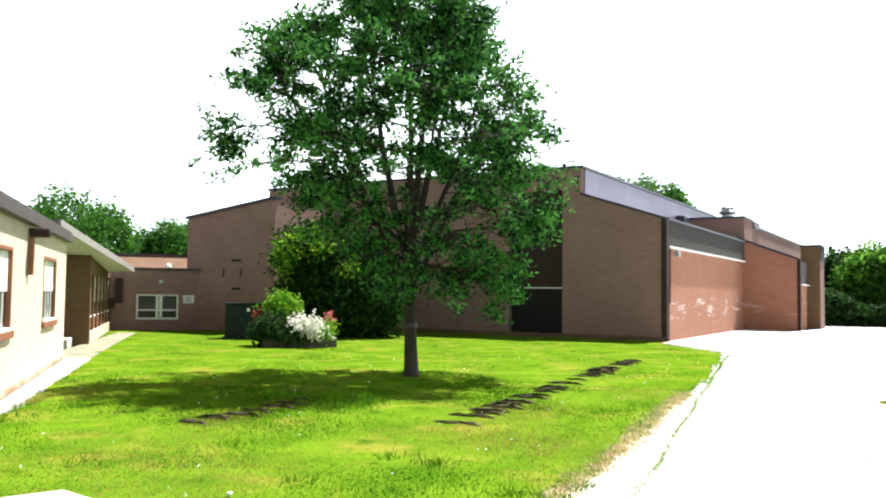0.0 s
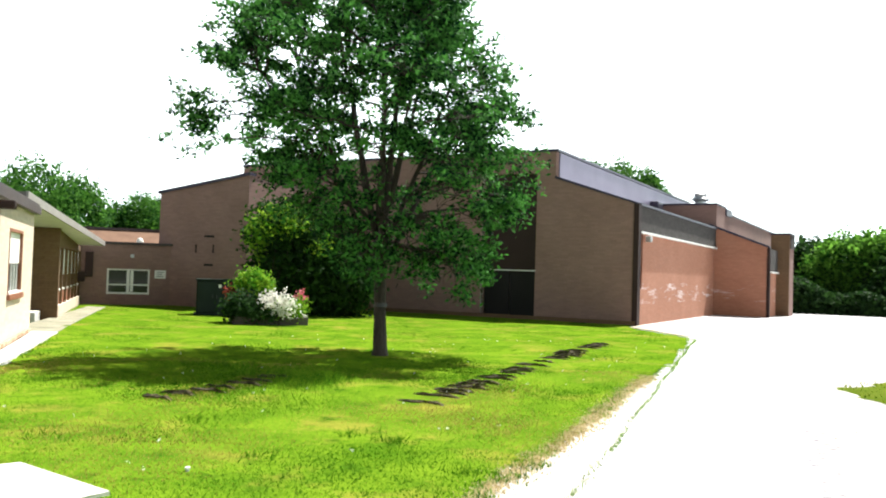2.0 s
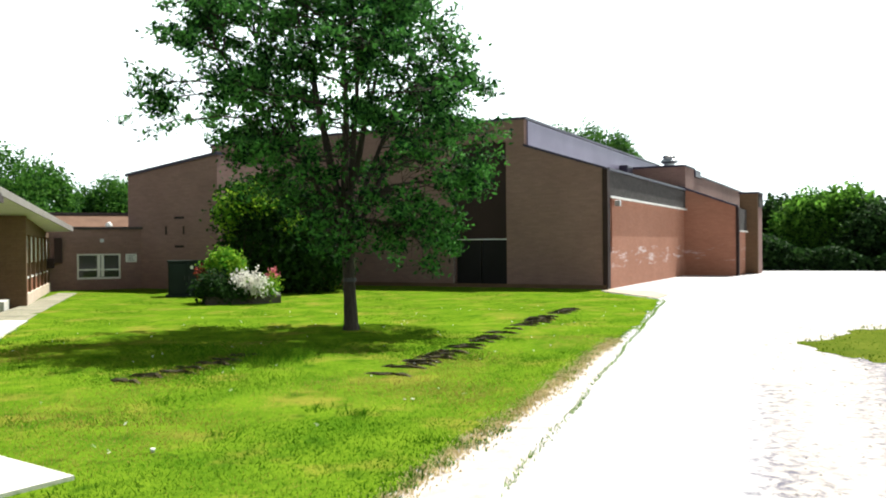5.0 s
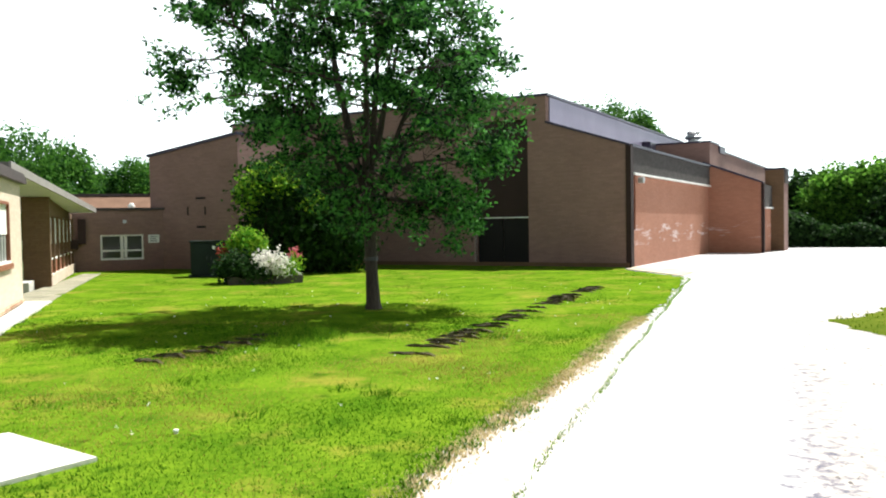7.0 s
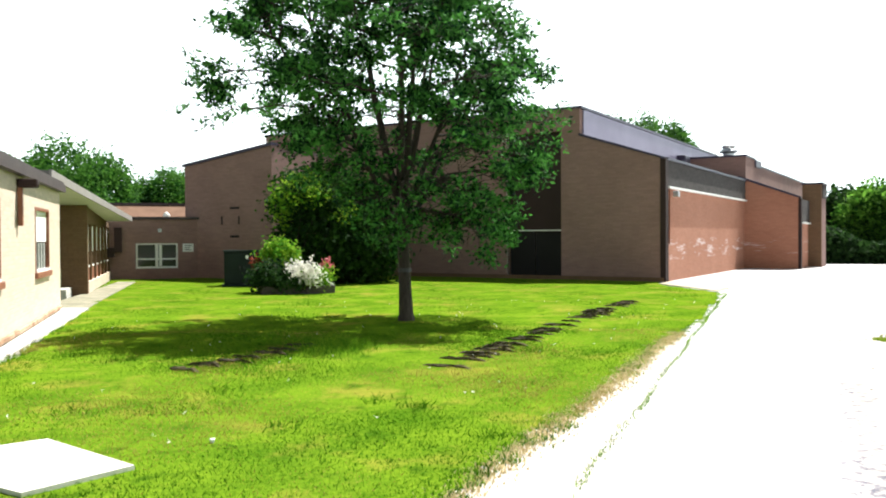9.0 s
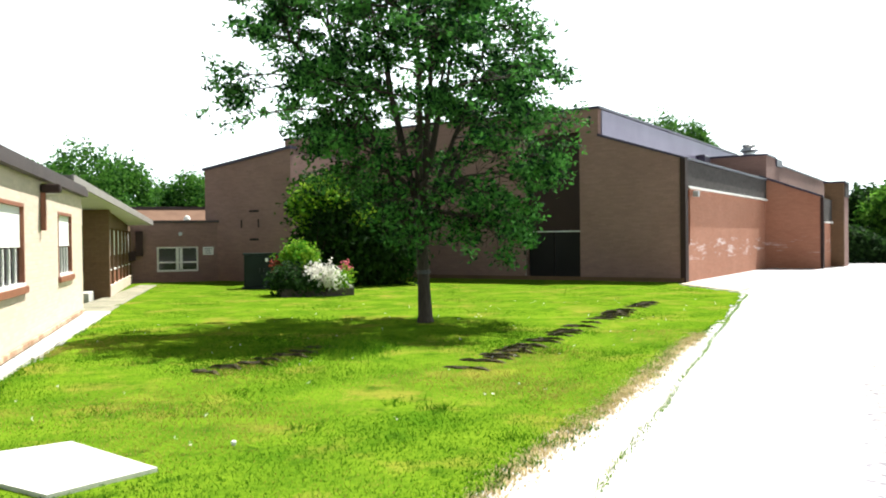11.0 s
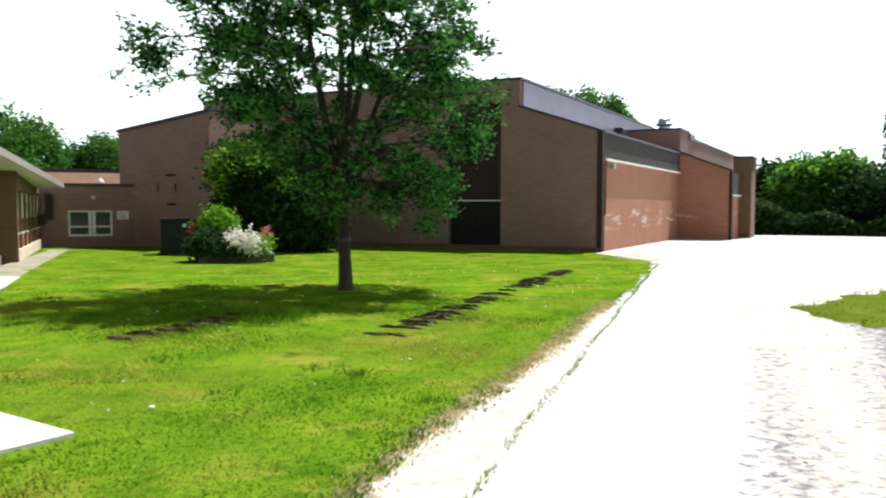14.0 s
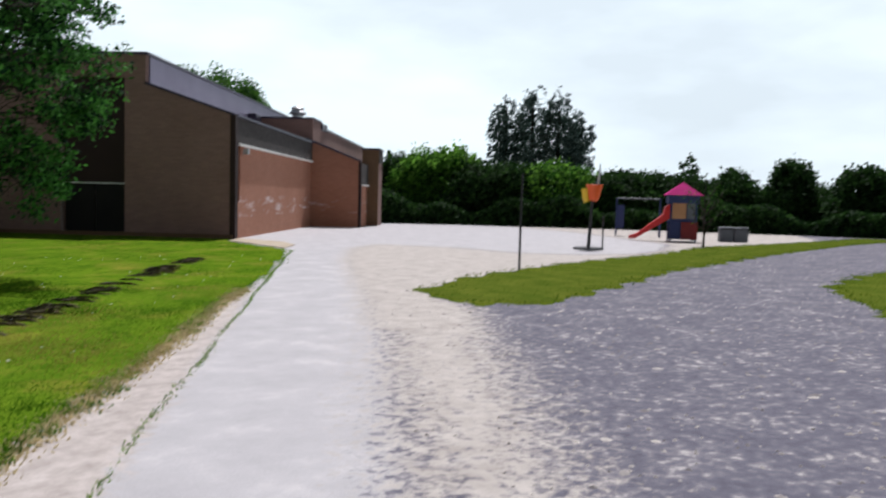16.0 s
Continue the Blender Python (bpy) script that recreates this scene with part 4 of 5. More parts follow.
    part("crown", leaf_mesh("crown", np.concatenate(spots), 0.066, M_LEAF, rng, droop=0.5, slim=0.42), M_LEAF, t, "dark green small-leaved crown")


main_tree()


def far_tree(name, x, y, h, w, mat, seed, label, leaf=0.22, count=5000, low=0.12, lobes=7, group="", tall=1.0):
    rng = np.random.default_rng(seed)
    t = thing(name, pose(x, y, -0.06), label=label, category="tree", group=group)
    part("trunk", tube([(0, 0, -0.1), (0.05, 0, h * 0.3), (0, 0.05, h * 0.75)], [h * 0.03, h * 0.022, h * 0.006], 7), M_BARK, t)
    ls = [(0, 0, h * (0.5 + low / 2), w * 0.34, w * 0.34, h * (0.5 - low / 2))]
    for i in range(lobes):
        a = rng.uniform(0, math.tau)
        z = rng.uniform(low + 0.18, 0.82)
        r = w * 0.27 * math.sin(math.pi * (0.25 + 0.6 * z)) * rng.uniform(0.7, 1.2)
        ls.append((math.cos(a) * r, math.sin(a) * r, h * z, w * rng.uniform(0.17, 0.27), w * rng.uniform(0.17, 0.27), h * rng.uniform(0.1, 0.18) * tall))
    part("crown", leaf_mesh("crown", crown_spots(ls, count, rng, 0.62, w * 0.035, 8), leaf, mat, rng), mat, t)
    return t


def at(yaw, d):
    return d * math.sin(radians(yaw)), d * math.cos(radians(yaw))


def up(el, d):
    return 1.7 + d * math.tan(radians(el))


for i, (yaw, el, d, w) in enumerate(((-25.8, 5.0, 60, 7), (-23.5, 6.4, 58, 7.5), (-21.0, 5.5, 60, 6), (-18.9, 3.8, 64, 4.5), (-17.2, 4.6, 62, 5), (-15.6, 4.5, 64, 5.5))):
    far_tree("broadleaf_tree", *at(yaw, d), up(el, d), w, M_FARLEAF, 20 + i, "green broadleaf tree behind the school roofs", leaf=0.135, count=17000, group="trees behind the school")
for i, (yaw, el, d, w) in enumerate(((13.4, 8.1, 75, 6.5), (15.2, 8.2, 76, 6.5), (17.0, 7.7, 77, 6))):
    far_tree("broadleaf_tree", *at(yaw, d), up(el, d), w, M_FARLEAF, 40 + i, "green treetop behind the gymnasium roof", leaf=0.15, count=14000, low=0.3, group="trees behind the school")
# poplar group: upright plumes with sky between them
def poplar(x, y, h, w, seed):
    rng = np.random.default_rng(seed)
    t = thing("poplar_tree", pose(x, y, -0.06), label="tall blue-green poplar with upright plumes beyond the yard", category="tree", group="poplars beyond the yard")
    part("trunk", tube([(0, 0, -0.1), (0.05, 0, h * 0.4), (0, 0.05, h * 0.9)], [h * 0.025, h * 0.018, h * 0.004], 7), M_BARK, t)
    ls = []
    for k in range(9):
        a = k * 2.4 + rng.uniform(-0.3, 0.3)
        r = w * 0.36 * (k / 8) ** 0.6
        top = h * (1.0 - 0.32 * (k / 8) ** 1.5 * rng.uniform(0.5, 1.0))
        low = h * rng.uniform(0.22, 0.4)
        ls.append((math.cos(a) * r, math.sin(a) * r, (top + low) / 2, w * rng.uniform(0.08, 0.125), w * rng.uniform(0.08, 0.125), (top - low) / 2))
    part("crown", leaf_mesh("crown", crown_spots(ls, 6500, rng, 0.5, w * 0.026, 8), 0.15, M_BLUELEAF, rng), M_BLUELEAF, t)


for i, (yaw, el, d, w) in enumerate(((34.9, 7.3, 82, 5.0), (36.7, 8.0, 80, 5.6), (38.5, 7.8, 81, 5.4), (39.9, 6.2, 83, 4.2))):
    poplar(*at(yaw, d), up(el, d), w, 50 + i)
hedge = ((27.2, 3.0, 62, 5), (29.5, 3.3, 60, 6), (31.5, 3.5, 60, 6), (33.2, 2.6, 58, 6), (35.5, 2.4, 58, 6), (38.0, 2.6, 58, 7), (40.5, 1.9, 60, 6), (42.8, 2.2, 62, 6), (45.0, 2.0, 64, 6), (47.0, 1.9, 64, 6), (50.0, 2.3, 64, 5),
         (51.8, 1.1, 66, 6), (53.6, 3.0, 64, 4.6), (55.6, 1.3, 66, 6), (57.6, 2.7, 62, 5), (60.0, 2.6, 62, 6), (63, 2.2, 62, 7))
for i, (yaw, el, d, w) in enumerate(hedge):
    # three trees take the brighter leaf that stands in for sun on them
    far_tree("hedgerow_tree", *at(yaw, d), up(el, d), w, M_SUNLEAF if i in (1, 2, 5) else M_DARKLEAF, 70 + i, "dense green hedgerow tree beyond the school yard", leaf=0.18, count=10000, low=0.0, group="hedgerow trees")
# dense undergrowth that closes the foot of the hedgerow
rng_h = np.random.default_rng(64)
n = 26000
bearing, depth = np.radians(rng_h.uniform(26.0, 67.0, n)), rng_h.uniform(54.5, 57.5, n)
low_top = 1.5 + 0.5 * np.sin(bearing * 31) + 0.3 * np.sin(bearing * 83 + 1)
under = np.stack([np.sin(bearing) * depth, np.cos(bearing) * depth, -0.1 + (low_top + 0.1) * rng_h.uniform(0, 1, n) ** 0.8], 1)
solid("undergrowth", leaf_mesh("undergrowth", under, 0.2, M_DARKLEAF, rng_h), M_DARKLEAF, label="dark dense undergrowth at the foot of the hedgerow", category="undergrowth", kind="stuff")
x, y = at(47.2, 66)
far_tree("conifer_tree", x, y, up(3.2, 66), 2.4, M_DARKLEAF, 99, "dark pointed conifer in the hedgerow", leaf=0.16, count=2500, low=0.0)


# ---------------------------------------------------------------- planter, shrubs and cabinet
def leafy(name, x, y, lobes, count, leaf, mat, seed, label, clump=0.1, category="shrub", stems=5):
    rng = np.random.default_rng(seed)
    t = thing(name, pose(x, y, 0), label=label, category=category)
    bm = bmesh.new()
    for k in range(stems):
        lo = lobes[k % len(lobes)]
        tube([(0.1 * math.cos(k), 0.1 * math.sin(k), -0.05), (lo[0] * 0.5, lo[1] * 0.5, lo[2] * 0.5), (lo[0], lo[1], lo[2])], [0.035, 0.025, 0.008], 5, bm)
    part("stems", bm, M_BARK, t)
    part("foliage", leaf_mesh("foliage", crown_spots(lobes, count, rng, 0.5, clump, 8), leaf, mat, rng), mat, t)
    return t


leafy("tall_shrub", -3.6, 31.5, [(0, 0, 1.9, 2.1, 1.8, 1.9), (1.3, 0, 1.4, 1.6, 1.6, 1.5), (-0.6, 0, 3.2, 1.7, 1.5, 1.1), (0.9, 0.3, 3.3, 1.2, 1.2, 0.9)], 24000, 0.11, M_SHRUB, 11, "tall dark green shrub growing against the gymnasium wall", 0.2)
# lime leaves over the dark shrub: sunlight on its top put into colour
leafy("shrub_sunlit_top", -4.9, 30.4, [(0, 0, 3.2, 0.75, 0.7, 0.45), (0.5, 0, 3.75, 0.6, 0.6, 0.35), (-0.35, -0.1, 2.6, 0.4, 0.5, 0.35), (1.1, -0.2, 3.3, 0.6, 0.5, 0.3), (1.9, -0.3, 2.6, 0.5, 0.4, 0.25)], 1500, 0.085, M_LIME, 12, "yellow-green shrub top, sunlight put into its leaf colour", 0.16)
# dark edging colour stands in for shade on the planter's front and left
M_SHADED_EDGING = material("shade_dark_edging", (0.05, 0.042, 0.034), (0.1, 0.085, 0.07), scale=6.0, fine=30.0, bump=0.4)
planter = thing("planter", pose(-4.1, 25.9, 0, 0, 0, 16), label="low stone planter bed full of plants", category="planter")
part("border", box(-1.1, 1.15, -0.75, -0.6, -0.1, 0.24, bevel=0.02), M_SHADED_EDGING, planter, "planter edging with shade put into its dark colour")
part("border", box(1.0, 1.15, -0.6, 0.7, -0.1, 0.3, bevel=0.02), M_CONCRETE, planter, "weathered stone edging")
part("border", box(-1.1, -0.95, -0.6, 0.7, -0.1, 0.24, bevel=0.02), M_SHADED_EDGING, planter, "planter edging with shade put into its dark colour")
part("border", box(-1.1, 1.15, 0.7, 0.85, -0.1, 0.3, bevel=0.02), M_CONCRETE, planter, "weathered stone edging")
part("soil", box(-0.95, 1.0, -0.6, 0.7, -0.1, 0.22), M_SOIL, planter)
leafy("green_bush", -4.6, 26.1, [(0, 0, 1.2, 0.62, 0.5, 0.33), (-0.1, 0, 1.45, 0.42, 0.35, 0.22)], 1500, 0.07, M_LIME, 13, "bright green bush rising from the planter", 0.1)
leafy("dark_bush", -4.75, 25.3, [(0, 0, 0.52, 0.62, 0.5, 0.46), (0.55, -0.1, 0.3, 0.5, 0.4, 0.26)], 3200, 0.06, M_DARKLEAF, 14, "dark low bush in the planter", 0.1)
leafy("red_bush", -5.2, 26.2, [(0, 0, 0.8, 0.3, 0.3, 0.35)], 500, 0.06, M_REDLEAF, 15, "small dark red leaved bush in the planter", 0.08)
leafy("white_flowers", -3.72, 25.25, [(0, 0, 0.72, 0.55, 0.4, 0.28), (0.3, 0, 0.5, 0.4, 0.35, 0.2)], 800, 0.06, M_FLOWER, 16, "mass of white blossoms in the planter", 0.08, "flowers")
leafy("flower_leaves", -3.5, 25.6, [(0, 0, 0.4, 0.7, 0.45, 0.3), (0.4, 0, 0.6, 0.35, 0.3, 0.25)], 1200, 0.055, M_LIME, 17, "green leaves below the white blossoms", 0.08, "plants")
leafy("pink_flowers", -3.1, 26.0, [(0, 0, 0.85, 0.16, 0.16, 0.16)], 130, 0.05, M_PINKFLOWER, 18, "few pink blossoms above the planter", 0.05, "flowers", 2)
cabinet = thing("transformer_cabinet", pose(-6.65, 30.0, 0, 0, 0, 14), label="dark green steel transformer cabinet on the lawn", category="cabinet")
part("body", box(-0.62, 0.62, -0.5, 0.5, 0.06, 1.22, bevel=0.02), M_GREEN, cabinet)
part("lid", box(-0.66, 0.66, -0.54, 0.54, 1.225, 1.29, bevel=0.015), M_GREEN, cabinet)
part("base", box(-0.7, 0.7, -0.58, 0.58, -0.1, 0.055), M_GREEN, cabinet, "dark base")
for x0, x1, hx in ((-0.58, -0.01, -0.07), (0.01, 0.58, 0.07)):
    leaf_ = part("door", box(x0, x1, -0.53, -0.505, 0.12, 1.16), M_GREEN, cabinet, "dark green cabinet door")
    part("handle", box(hx - 0.015, hx + 0.015, -0.555, -0.53, 0.6, 0.74, bevel=0.005), M_STEEL, leaf_, "dark steel handle")
part("label", box(0.12, 0.22, -0.536, -0.531, 0.98, 1.1), M_WHITE, cabinet, "small white label")

# ---------------------------------------------------------------- yard furniture
cap = thing("valve_cap", pose(-1.83, 6.9, 0), label="small white capped pipe end in the lawn", category="pipe cap")
part("pipe", tube([(0, 0, -0.05), (0, 0, 0.028)], [0.018, 0.018], 12), M_GALV, cap)
part("cap", tube([(0, 0, 0.025), (0, 0, 0.04), (0, 0, 0.044)], [0.023, 0.023, 0.015], 12), M_WHITE, cap)
pole = solid("thin_pole", tube([(0, 0, -0.1), (0, 0, 1.2), (0.02, 0, 2.35)], [0.03, 0.03, 0.028], 8), M_STEEL, pose(11.91, 16.33, 0),
             label="thin dark steel pole in the grass verge", category="pole")
hoop = thing("funnel_ball_post", pose(19.75, 22.89, 0, 0, 0, -40), label="funnel ball game post with red and yellow funnel", category="ball game")
part("base", tube([(0, 0, 0.0), (0, 0, 0.06), (0, 0, 0.08)], [0.55, 0.55, 0.4], 16), M_STEEL, hoop, "dark round base")
part("post", tube([(0, 0, 0.05), (0.05, 0, 1.2), (0.1, 0, 2.0)], [0.07, 0.055, 0.05], 8), M_STEEL, hoop)
part("funnel", tube([(0.1, 0, 1.75), (0.12, 0, 1.85), (0.14, 0, 2.32), (0.14, 0, 2.34)], [0.15, 0.2, 0.31, 0.29], 12), M_ORANGE, hoop, "orange-red plastic funnel")
part("chute", tube([(-0.12, 0, 1.7), (-0.16, 0, 1.85), (-0.18, 0, 2.2)], [0.1, 0.13, 0.15], 8), M_YELLOW, hoop, "yellow plastic chute")
part("brace", tube([(0.5, 0.2, 0.0), (0.5, 0.2, 1.2)], [0.03, 0.03], 6), M_STEEL, hoop)
part("mast", tube([(0.25, 0, 2.2), (0.3, 0, 2.7), (0.32, 0, 3.1)], [0.04, 0.045, 0.015], 6), M_GALV, hoop, "pale upright mast")

tower = thing("climbing_tower", pose(28.95, 27.1, 0, 0, 0, -40), label="playground tower with magenta canopy and red slide", category="playground")
for x, y in ((-0.55, -0.55), (0.55, -0.55), (-0.55, 0.55), (0.55, 0.55)):
    part("post", tube([(x, y, -0.05), (x, y, 2.2)], [0.05, 0.05], 8), M_BLUE, tower)
part("platform", box(-0.6, 0.6, -0.6, 0.6, 0.95, 1.05), M_BLUE, tower)
roof_bm = bmesh.new()
eave = [roof_bm.verts.new(c) for c in ((-0.82, -0.82, 2.12), (0.82, -0.82, 2.12), (0.82, 0.82, 2.12), (-0.82, 0.82, 2.12))]
apex = roof_bm.verts.new((0, 0, 2.74))
roof_bm.faces.new(eave)
for k in range(4):
    roof_bm.faces.new((eave[k], eave[(k + 1) % 4], apex))
part("canopy", roof_bm, M_PINK, tower, "magenta pyramid canopy")
part("valance", box(-0.68, 0.68, -0.68, 0.68, 1.75, 2.116), M_BLUE, tower, "navy band under the canopy")
part("side_panel", box(-0.5, 0.1, -0.63, -0.57, 1.05, 1.75), M_WOOD, tower, "tan side panel")
part("side_panel", box(0.15, 0.5, -0.63, -0.57, 1.05, 1.75), M_GREYBOX, tower, "grey side panel")
part("lower_panel", box(-0.1, 0.62, -0.64, -0.57, 0.1, 0.9), M_DARKRED, tower, "dark red lower panel")
part("slide", prism([(-0.6, 1.05), (-2.1, 0.1), (-2.4, 0.08), (-2.4, 0.2), (-2.05, 0.32), (-0.6, 1.45)], "y", -0.55, 0.0), M_REDP, tower, "red plastic slide")
part("back_panel", box(-0.55, 0.55, 0.5, 0.56, 0.1, 1.75), M_BLUE, tower, "navy back panel")
part("lower_panel", box(-0.55, -0.12, -0.6, -0.55, 0.1, 0.9), M_BLUE, tower, "navy lower panel")
for k in range(4):
    part("rung", tube([(0.6, -0.3, 0.25 + k * 0.22), (0.6, 0.3, 0.25 + k * 0.22)], [0.02, 0.02], 6), M_STEEL, tower)
part("slide_hood", prism([(-0.62, 1.3), (-0.9, 1.2), (-0.8, 1.6), (-0.62, 1.7)], "y", -0.6, 0.05), M_REDP, tower, "red slide hood")
swing = thing("swing_frame", pose(30.4, 31.6, 0, 0, 0, -43), label="swing frame with a grey top bar", category="swing")
part("top_bar", tube([(-1.0, 0, 1.95), (1.2, 0, 1.95)], [0.04, 0.04], 8), M_GREYBOX, swing, "grey top bar")
for x in (-1.0, 1.2):
    part("leg", tube([(x, -0.5, -0.05), (x, 0, 1.95)], [0.04, 0.04], 6), M_BLUE, swing)
    part("leg", tube([(x, 0.5, -0.05), (x, 0, 1.95)], [0.04, 0.04], 6), M_BLUE, swing)
part("seat_panel", box(-0.95, -0.6, -0.1, 0.1, 0.4, 1.6), M_BLUE, swing, "navy hanging panel")
for k in range(2):
    b = thing("storage_box", pose(31.55 + k * 0.47, 26.75 - k * 0.45, 0, 0, 0, -43), label="grey plastic storage box on the sand", category="box", group="storage boxes on the sand")
    part("body", box(-0.31, 0.31, -0.4, 0.4, -0.02, 0.58, bevel=0.04), M_GREYBOX, b)
    lid_ = part("lid", box(-0.32, 0.32, -0.43, 0.43, 0.585, 0.68, bevel=0.03), M_GREYBOX, b)
    part("handle", box(-0.12, 0.12, -0.455, -0.43, 0.61, 0.64), M_STEEL, lid_)
rng0 = np.random.default_rng(5)
sap = thing("young_tree", pose(25.95, 23.1, 0), label="slim sparse young tree beside the climbing tower", category="tree")
sbm, sends = limbs(rng0, 2.9, 0.85, 0.04, 0.4, 9, 0.0)
part("trunk", sbm, M_BARK, sap)
sends = np.array([tuple(e) for e in sends])
part("crown", leaf_mesh("crown", sends + rng0.normal(size=(len(sends), 3)) * 0.08, 0.045, M_FARLEAF, rng0), M_FARLEAF, sap)


# ---------------------------------------------------------------- tyre ruts torn in the lawn
def clod(rng, length, wide, high):
    """A torn ridge of sod: lumpy, higher in the middle, ragged at the ends."""
    bm = bmesh.new()
    n, m_ = 9, 6
    grid = []
    for i in range(n):
        u = i / (n - 1) * 2 - 1
        row = []
        for j in range(m_):
            v = j / (m_ - 1) * 2 - 1
            h = high * (1 - abs(u) ** 5) * max(0.0, 1 - v * v) * rng.uniform(0.6, 1.2) - 0.02 * (abs(v) > 0.9)
            row.append(bm.verts.new((u * length / 2 + rng.normal() * 0.015, v * wide / 2 + 0.03 * math.sin(u * 5) + rng.normal() * 0.012, h)))
        grid.append(row)
    for i in range(n - 1):
        for j in range(m_ - 1):
            bm.faces.new((grid[i][j], grid[i + 1][j], grid[i + 1][j + 1], grid[i][j + 1]))
    return bm


rut_rng = np.random.default_rng(31)
M_SOD = material("torn_sod", (0.012, 0.009, 0.005), (0.085, 0.068, 0.026), scale=6.0, fine=40.0, bump=0.8, rough=1.0)
RUTS = []
for name, p0, p1, spans in (("tyre_rut", (-3.25, 10.5), (-1.85, 13.1), ((0.0, 1.0, 7),)), ("tyre_rut", (0.2, 10.7), (5.3, 21.3), ((0.0, 0.02, 1), (0.04, 0.23, 6), (0.24, 0.42, 5), (0.44, 0.55, 2), (0.57, 0.8, 6), (0.84, 1.0, 4)))):
    d = Vector((p1[0] - p0[0], p1[1] - p0[1], 0))
    rut = thing(name, pose(p0[0], p0[1], 0, 0, 0, math.degrees(math.atan2(d.y, d.x))), label="row of dark torn sod ridges across the lawn", category="tyre rut", group="tyre ruts in the lawn")
    RUTS.append((p0, p1))
    for f0, f1, k in spans:
        for i in range(k):
            f = f0 + (f1 - f0) * (i + 0.5) / k + rut_rng.uniform(-0.006, 0.006)
            c = part("sod_ridge", clod(rut_rng, rut_rng.uniform(0.5, 0.74), rut_rng.uniform(0.055, 0.08), rut_rng.uniform(0.036, 0.056)), M_SOD, rut)
            c.location = (d.length * f, rut_rng.uniform(-0.06, 0.06), 0.006)
            c.rotation_euler = (0, 0, radians(-24 + rut_rng.uniform(-9, 9)) - math.atan2(d.y, d.x))


# ---------------------------------------------------------------- grass blades
def blades(name, x, y, tall, wide, mat, rng, z=0.0, lean=0.7):
    n = len(x)
    a = rng.uniform(0, math.tau, n)
    h = tall * rng.uniform(0.5, 1.3, n)
    w = wide * rng.uniform(0.6, 1.3, n)
    off = rng.normal(size=(n, 2)) * (h * lean)[:, None]
    base = np.stack([x, y, np.zeros(n) + z - 0.01], 1)
    side = np.stack([np.cos(a) * w, np.sin(a) * w, np.zeros(n)], 1)
    tip = base + np.stack([off[:, 0], off[:, 1], h + 0.01], 1)
    co = np.stack([base - side, base + side, tip], 1).reshape(-1, 3)
    me = bpy.data.meshes.new(name)
    me.from_pydata(co.tolist(), [], np.arange(n * 3).reshape(-1, 3).tolist())
    me.materials.append(mat)
    return me


g = np.random.default_rng(3)


def scatter(n, x0, x1, y0, y1, poly, margin=-0.06, fall=0.0):
    x, y = g.uniform(x0, x1, n), y0 + (y1 - y0) * g.uniform(0, 1, n) ** (1 + fall)
    d = inside(x, y, poly) + edge_noise(x, y)
    k = d > margin - 0.12 * g.uniform(0, 1, n)
    return x[k], y[k]


M_DRYGRASS = leaf_material("dry_grass_blade", (0.2, 0.17, 0.03), (0.4, 0.32, 0.09), 0.4, 0.0)
M_DARKGRASS = leaf_material("lush_grass_blade", (0.02, 0.085, 0.003), (0.09, 0.2, 0.008), 0.45, 0.0)
x, y = scatter(190000, -6.5, 5.5, 4.2, 15, LAWN, fall=0.35)
patch = np.sin(x * 0.9 + 1.0) * np.sin(y * 0.7 + x * 0.35) + 0.5 * np.sin(x * 2.3 - y * 1.7) + 0.35 * g.normal(size=len(x)) + 1.3 * np.exp(-((x + 0.35) ** 2 / 1.1 + (y - 9.5) ** 2 / 1.2)) + 0.5 * np.exp(-((x - 0.9) ** 2 / 0.5 + (y - 9.0) ** 2 / 3.0))
dry, lush = patch > 0.5, patch < -0.5
mid_ = ~(dry | lush)
solid("grass", blades("grass", x[mid_], y[mid_], 0.026, 0.007, M_GRASS, g), M_GRASS, label="short mown green grass blades of the lawn", category="grass", kind="stuff")
solid("dry_grass", blades("dry_grass", x[dry], y[dry], 0.024, 0.007, M_DRYGRASS, g), M_DRYGRASS, label="yellowed dry grass patches in the lawn", category="grass", kind="stuff")
solid("lush_grass", blades("lush_grass", x[lush], y[lush], 0.032, 0.008, M_DARKGRASS, g), M_DARKGRASS, label="darker lush grass patches in the lawn", category="grass", kind="stuff")
x, y = scatter(70000, -13, 9, 15, 34, LAWN, fall=0.3)
solid("grass", blades("grass", x, y, 0.02, 0.014, M_GRASS, g), M_GRASS, label="short green grass farther over the lawn", category="grass", kind="stuff")
# straw-coloured torn turf beside the ruts
for p0, p1 in RUTS:
    n = 3600
    f = g.uniform(-0.03, 1.03, n)
    x = p0[0] + (p1[0] - p0[0]) * f + g.normal(size=n) * 0.24
    y = p0[1] + (p1[1] - p0[1]) * f + g.normal(size=n) * 0.2
    solid("dry_grass", blades("dry_grass", x, y, 0.02, 0.009, M_DRYGRASS, g), M_DRYGRASS, label="yellowed torn grass beside a tyre rut", category="grass", kind="stuff")
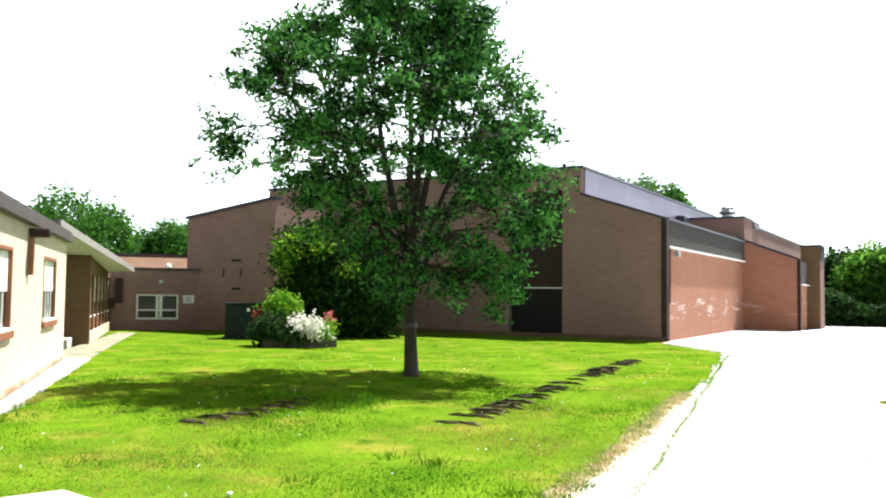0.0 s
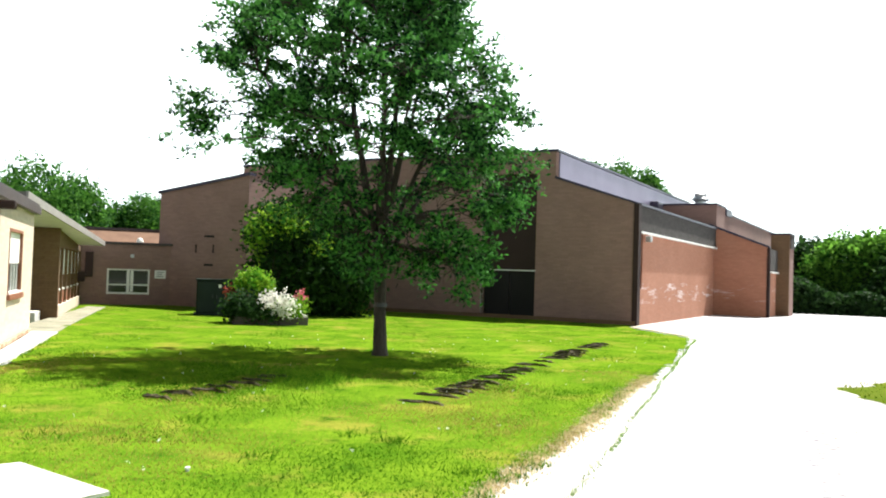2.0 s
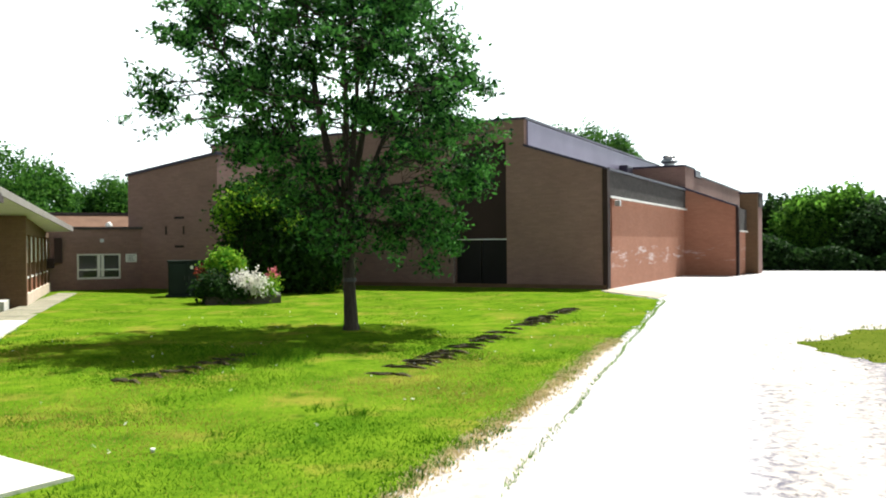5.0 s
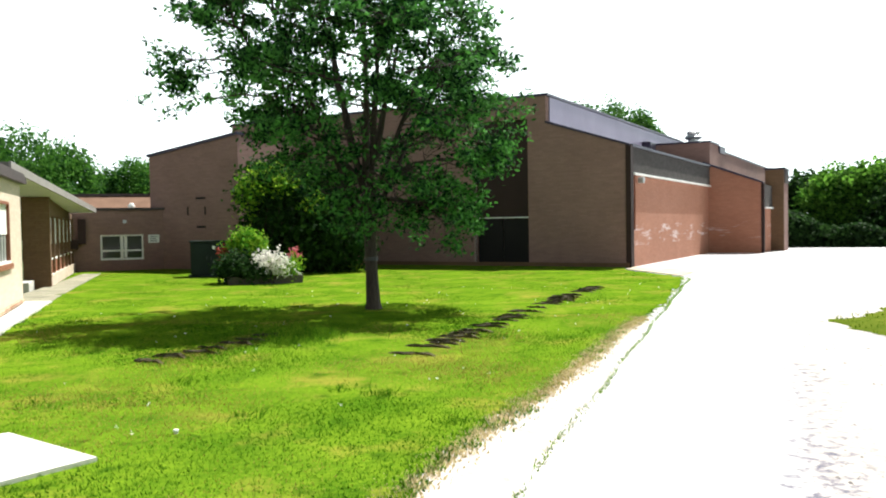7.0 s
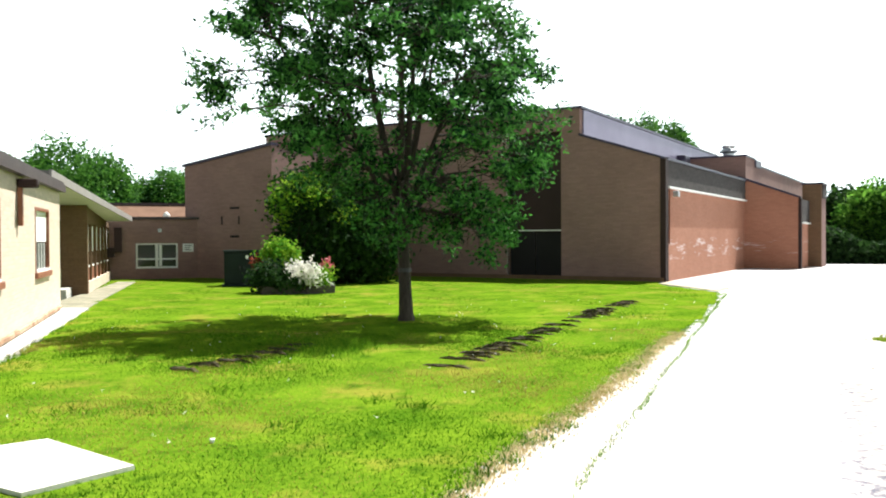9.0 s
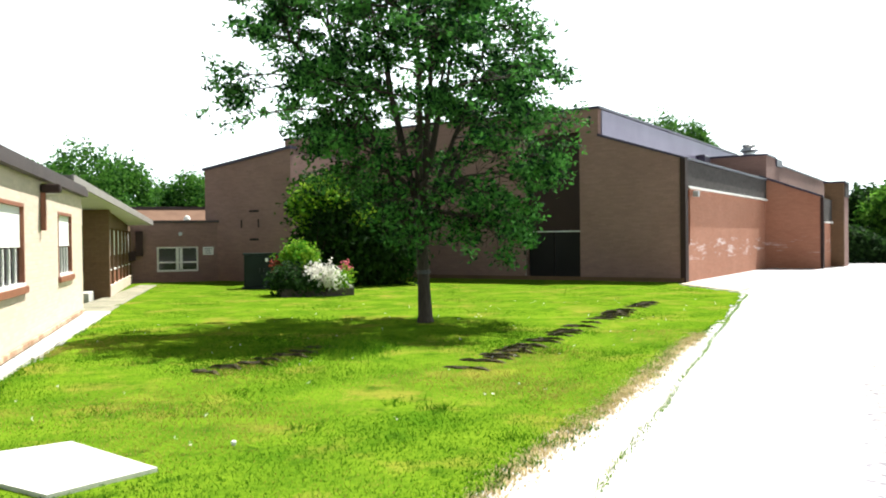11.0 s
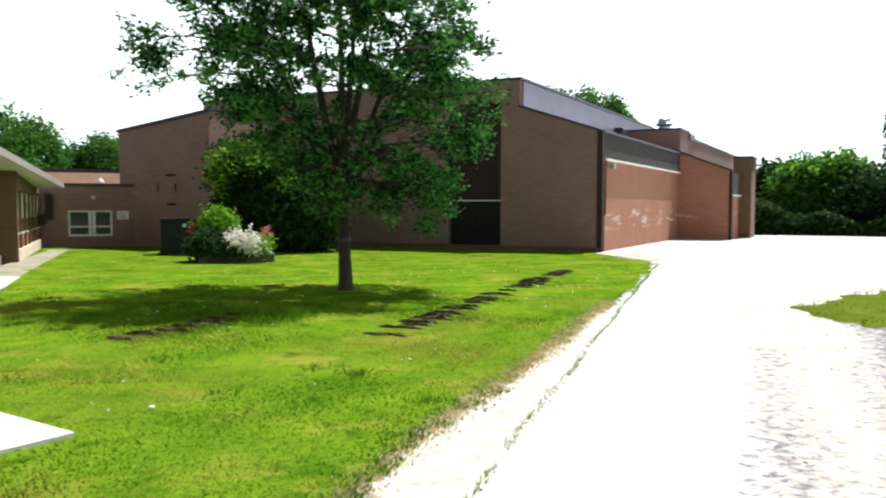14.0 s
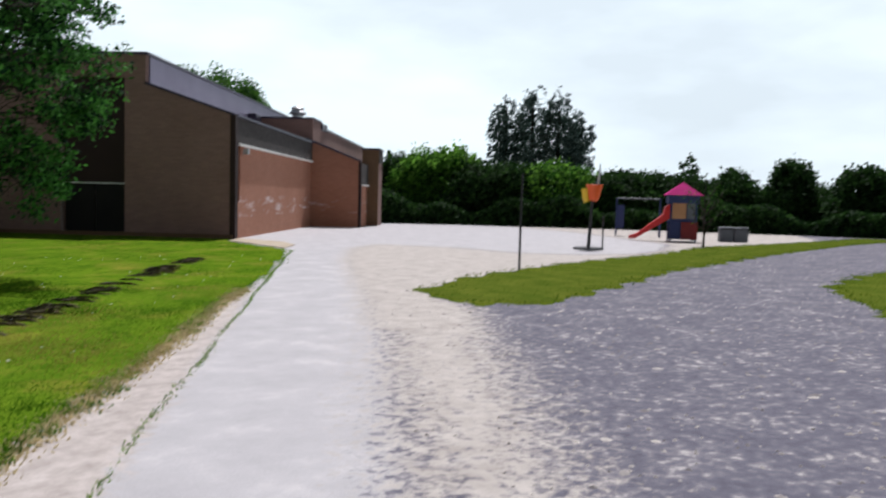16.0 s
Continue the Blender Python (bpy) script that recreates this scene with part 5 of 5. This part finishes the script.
# small tufts and clover
tx, ty = [], []
for cx, cy, k_, s_ in ((-0.1, 8.2, 260, 0.1), (-0.55, 8.5, 160, 0.12), (1.5, 12.2, 150, 0.12), (-2.3, 9.2, 120, 0.12), (-3.6, 8.2, 120, 0.14), (0.5, 7.0, 140, 0.1), (-1.3, 7.4, 120, 0.12), (2.6, 14.4, 150, 0.14), (-4.4, 11.5, 120, 0.15)):
    tx.append(g.normal(cx, s_ * 0.9, int(k_ * 0.45)))
    ty.append(g.normal(cy, s_, len(tx[-1])))
solid("grass_tufts", blades("grass_tufts", np.concatenate(tx), np.concatenate(ty), 0.075, 0.008, M_DARKGRASS, g), M_DARKGRASS, label="small dark tufts of longer grass in the lawn", category="grass", kind="stuff")
x, y = scatter(130, -6, 7.5, 6, 22, LAWN, margin=0.3)
fl = np.repeat(np.stack([x, y, np.full(len(x), 0.035)], 1), 5, 0) + g.normal(size=(len(x) * 5, 3)) * 0.008
solid("clover_flowers", leaf_mesh("clover_flowers", fl, 0.012, M_FLOWER, g), M_FLOWER, label="tiny white clover blossoms dotted over the lawn", category="flowers", kind="stuff")
# taller weeds by the first rut, and along the lane's edge
n = 2600
x, y = g.normal(-1.4, 0.26, n), g.normal(12.6, 0.4, n)
solid("tall_grass", blades("tall_grass", x, y, 0.12, 0.007, M_GRASS, g), M_DARKGRASS, label="unmown tuft of taller grass in the lawn", category="grass", kind="stuff")
n = 2400
y = g.uniform(2.5, 24, n)
keep = np.sin(y * 3.1) + 0.7 * np.sin(y * 7.7 + 1) + (y > 11) * 0.6 > -0.8 + 0.6 * g.normal(size=n)
y = y[keep]
x = 0.428 * y - 1.42 + g.normal(size=len(y)) * 0.022 + 0.02 * np.sin(y * 1.7)
solid("verge_weeds", blades("verge_weeds", x, y, 0.02, 0.006, M_GRASS, g), M_GRASS, label="thin line of weeds along the asphalt edge", category="weeds", kind="stuff")
M_STRAW = leaf_material("straw_blade", (0.42, 0.34, 0.17), (0.64, 0.54, 0.32), 0.4, 0.0)
n = 9000
y = g.uniform(3, 14.5, n)
x = np.interp(y, (3.4, 5.7, 7.6, 9.6, 11.9, 14.2), (-0.7, 0.25, 1.2, 2.2, 3.2, 4.35)) + g.normal(size=n) * 0.1 - 0.02
solid("dry_grass", blades("dry_grass", x, y, 0.018, 0.01, M_STRAW, g), M_STRAW, label="straw-coloured dry grass fringing the dirt strip", category="grass", kind="stuff")
for poly, n in ((ISLAND, 60000), (BANK, 30000)):
    x0, x1 = min(p[0] for p in poly), max(p[0] for p in poly)
    y0, y1 = min(p[1] for p in poly), max(p[1] for p in poly)
    x, y = scatter(n, x0 - 0.3, x1, y0 - 0.3, y1, poly)
    solid("grass", blades("grass", x, y, 0.035, 0.012, M_ROUGHBLADE, g, 0.02), M_ROUGHBLADE, label="ragged green grass of the yard verge", category="grass", kind="stuff")

# ---------------------------------------------------------------- pale stones lying on the yard
n = 3400
x, y = g.uniform(2.8, 22, n), 2.5 + 15 * g.uniform(0, 1, n) ** 1.5
k = (inside(x, y, LANE) < -0.1) & (inside(x, y, ISLAND) < -0.1) & (inside(x, y, BANK) < -0.1) & (inside(x, y, YARD) > 0)
x, y = x[k], y[k]
verts, faces = [], []
for px, py in zip(x, y):
    s = g.uniform(0.007, 0.022) * (1 + 1.5 * (g.uniform() < 0.12))
    a = g.uniform(0, math.tau)
    st = g.uniform(1.0, 1.8)
    i = len(verts)
    for kk in range(5):
        b_ = a + kk * math.tau / 5
        u, v = math.cos(b_) * s * st, math.sin(b_) * s
        verts.append((px + u * math.cos(a) - v * math.sin(a), py + u * math.sin(a) + v * math.cos(a), -0.014))
    verts.append((px, py, -0.012 + min(s * 0.7, 0.014)))
    faces += [(i + kk, i + (kk + 1) % 5, i + 5) for kk in range(5)]
me = bpy.data.meshes.new("gravel")
me.from_pydata(verts, [], faces)
M_PEBBLE = material("pale_pebble", (0.2, 0.18, 0.18), (0.5, 0.46, 0.43), scale=3.0, fine=20.0, island=0.7, bump=0.1)
me.materials.append(M_PEBBLE)
solid("gravel", me, M_PEBBLE, label="loose pale stones scattered on the yard", category="gravel", kind="stuff")

# ---------------------------------------------------------------- brick footing course along the cream wing
brick_bm = box(0.0, 0.05, -0.105, 0.105, 0.0, 0.075, bevel=0.004)
M_FOOT = material("footing_brick", (0.3, 0.18, 0.11), (0.5, 0.34, 0.24), scale=8.0, fine=40.0, obj_random=0.7, bump=0.4)
brick_mesh = finish("brick", brick_bm, M_FOOT)
for k in range(50):
    b = part("brick", brick_mesh, M_FOOT, wing)
    b.location = (0.003 + 0.004 * (k * 7 % 3), -11.3 + k * 0.224, 0.06)
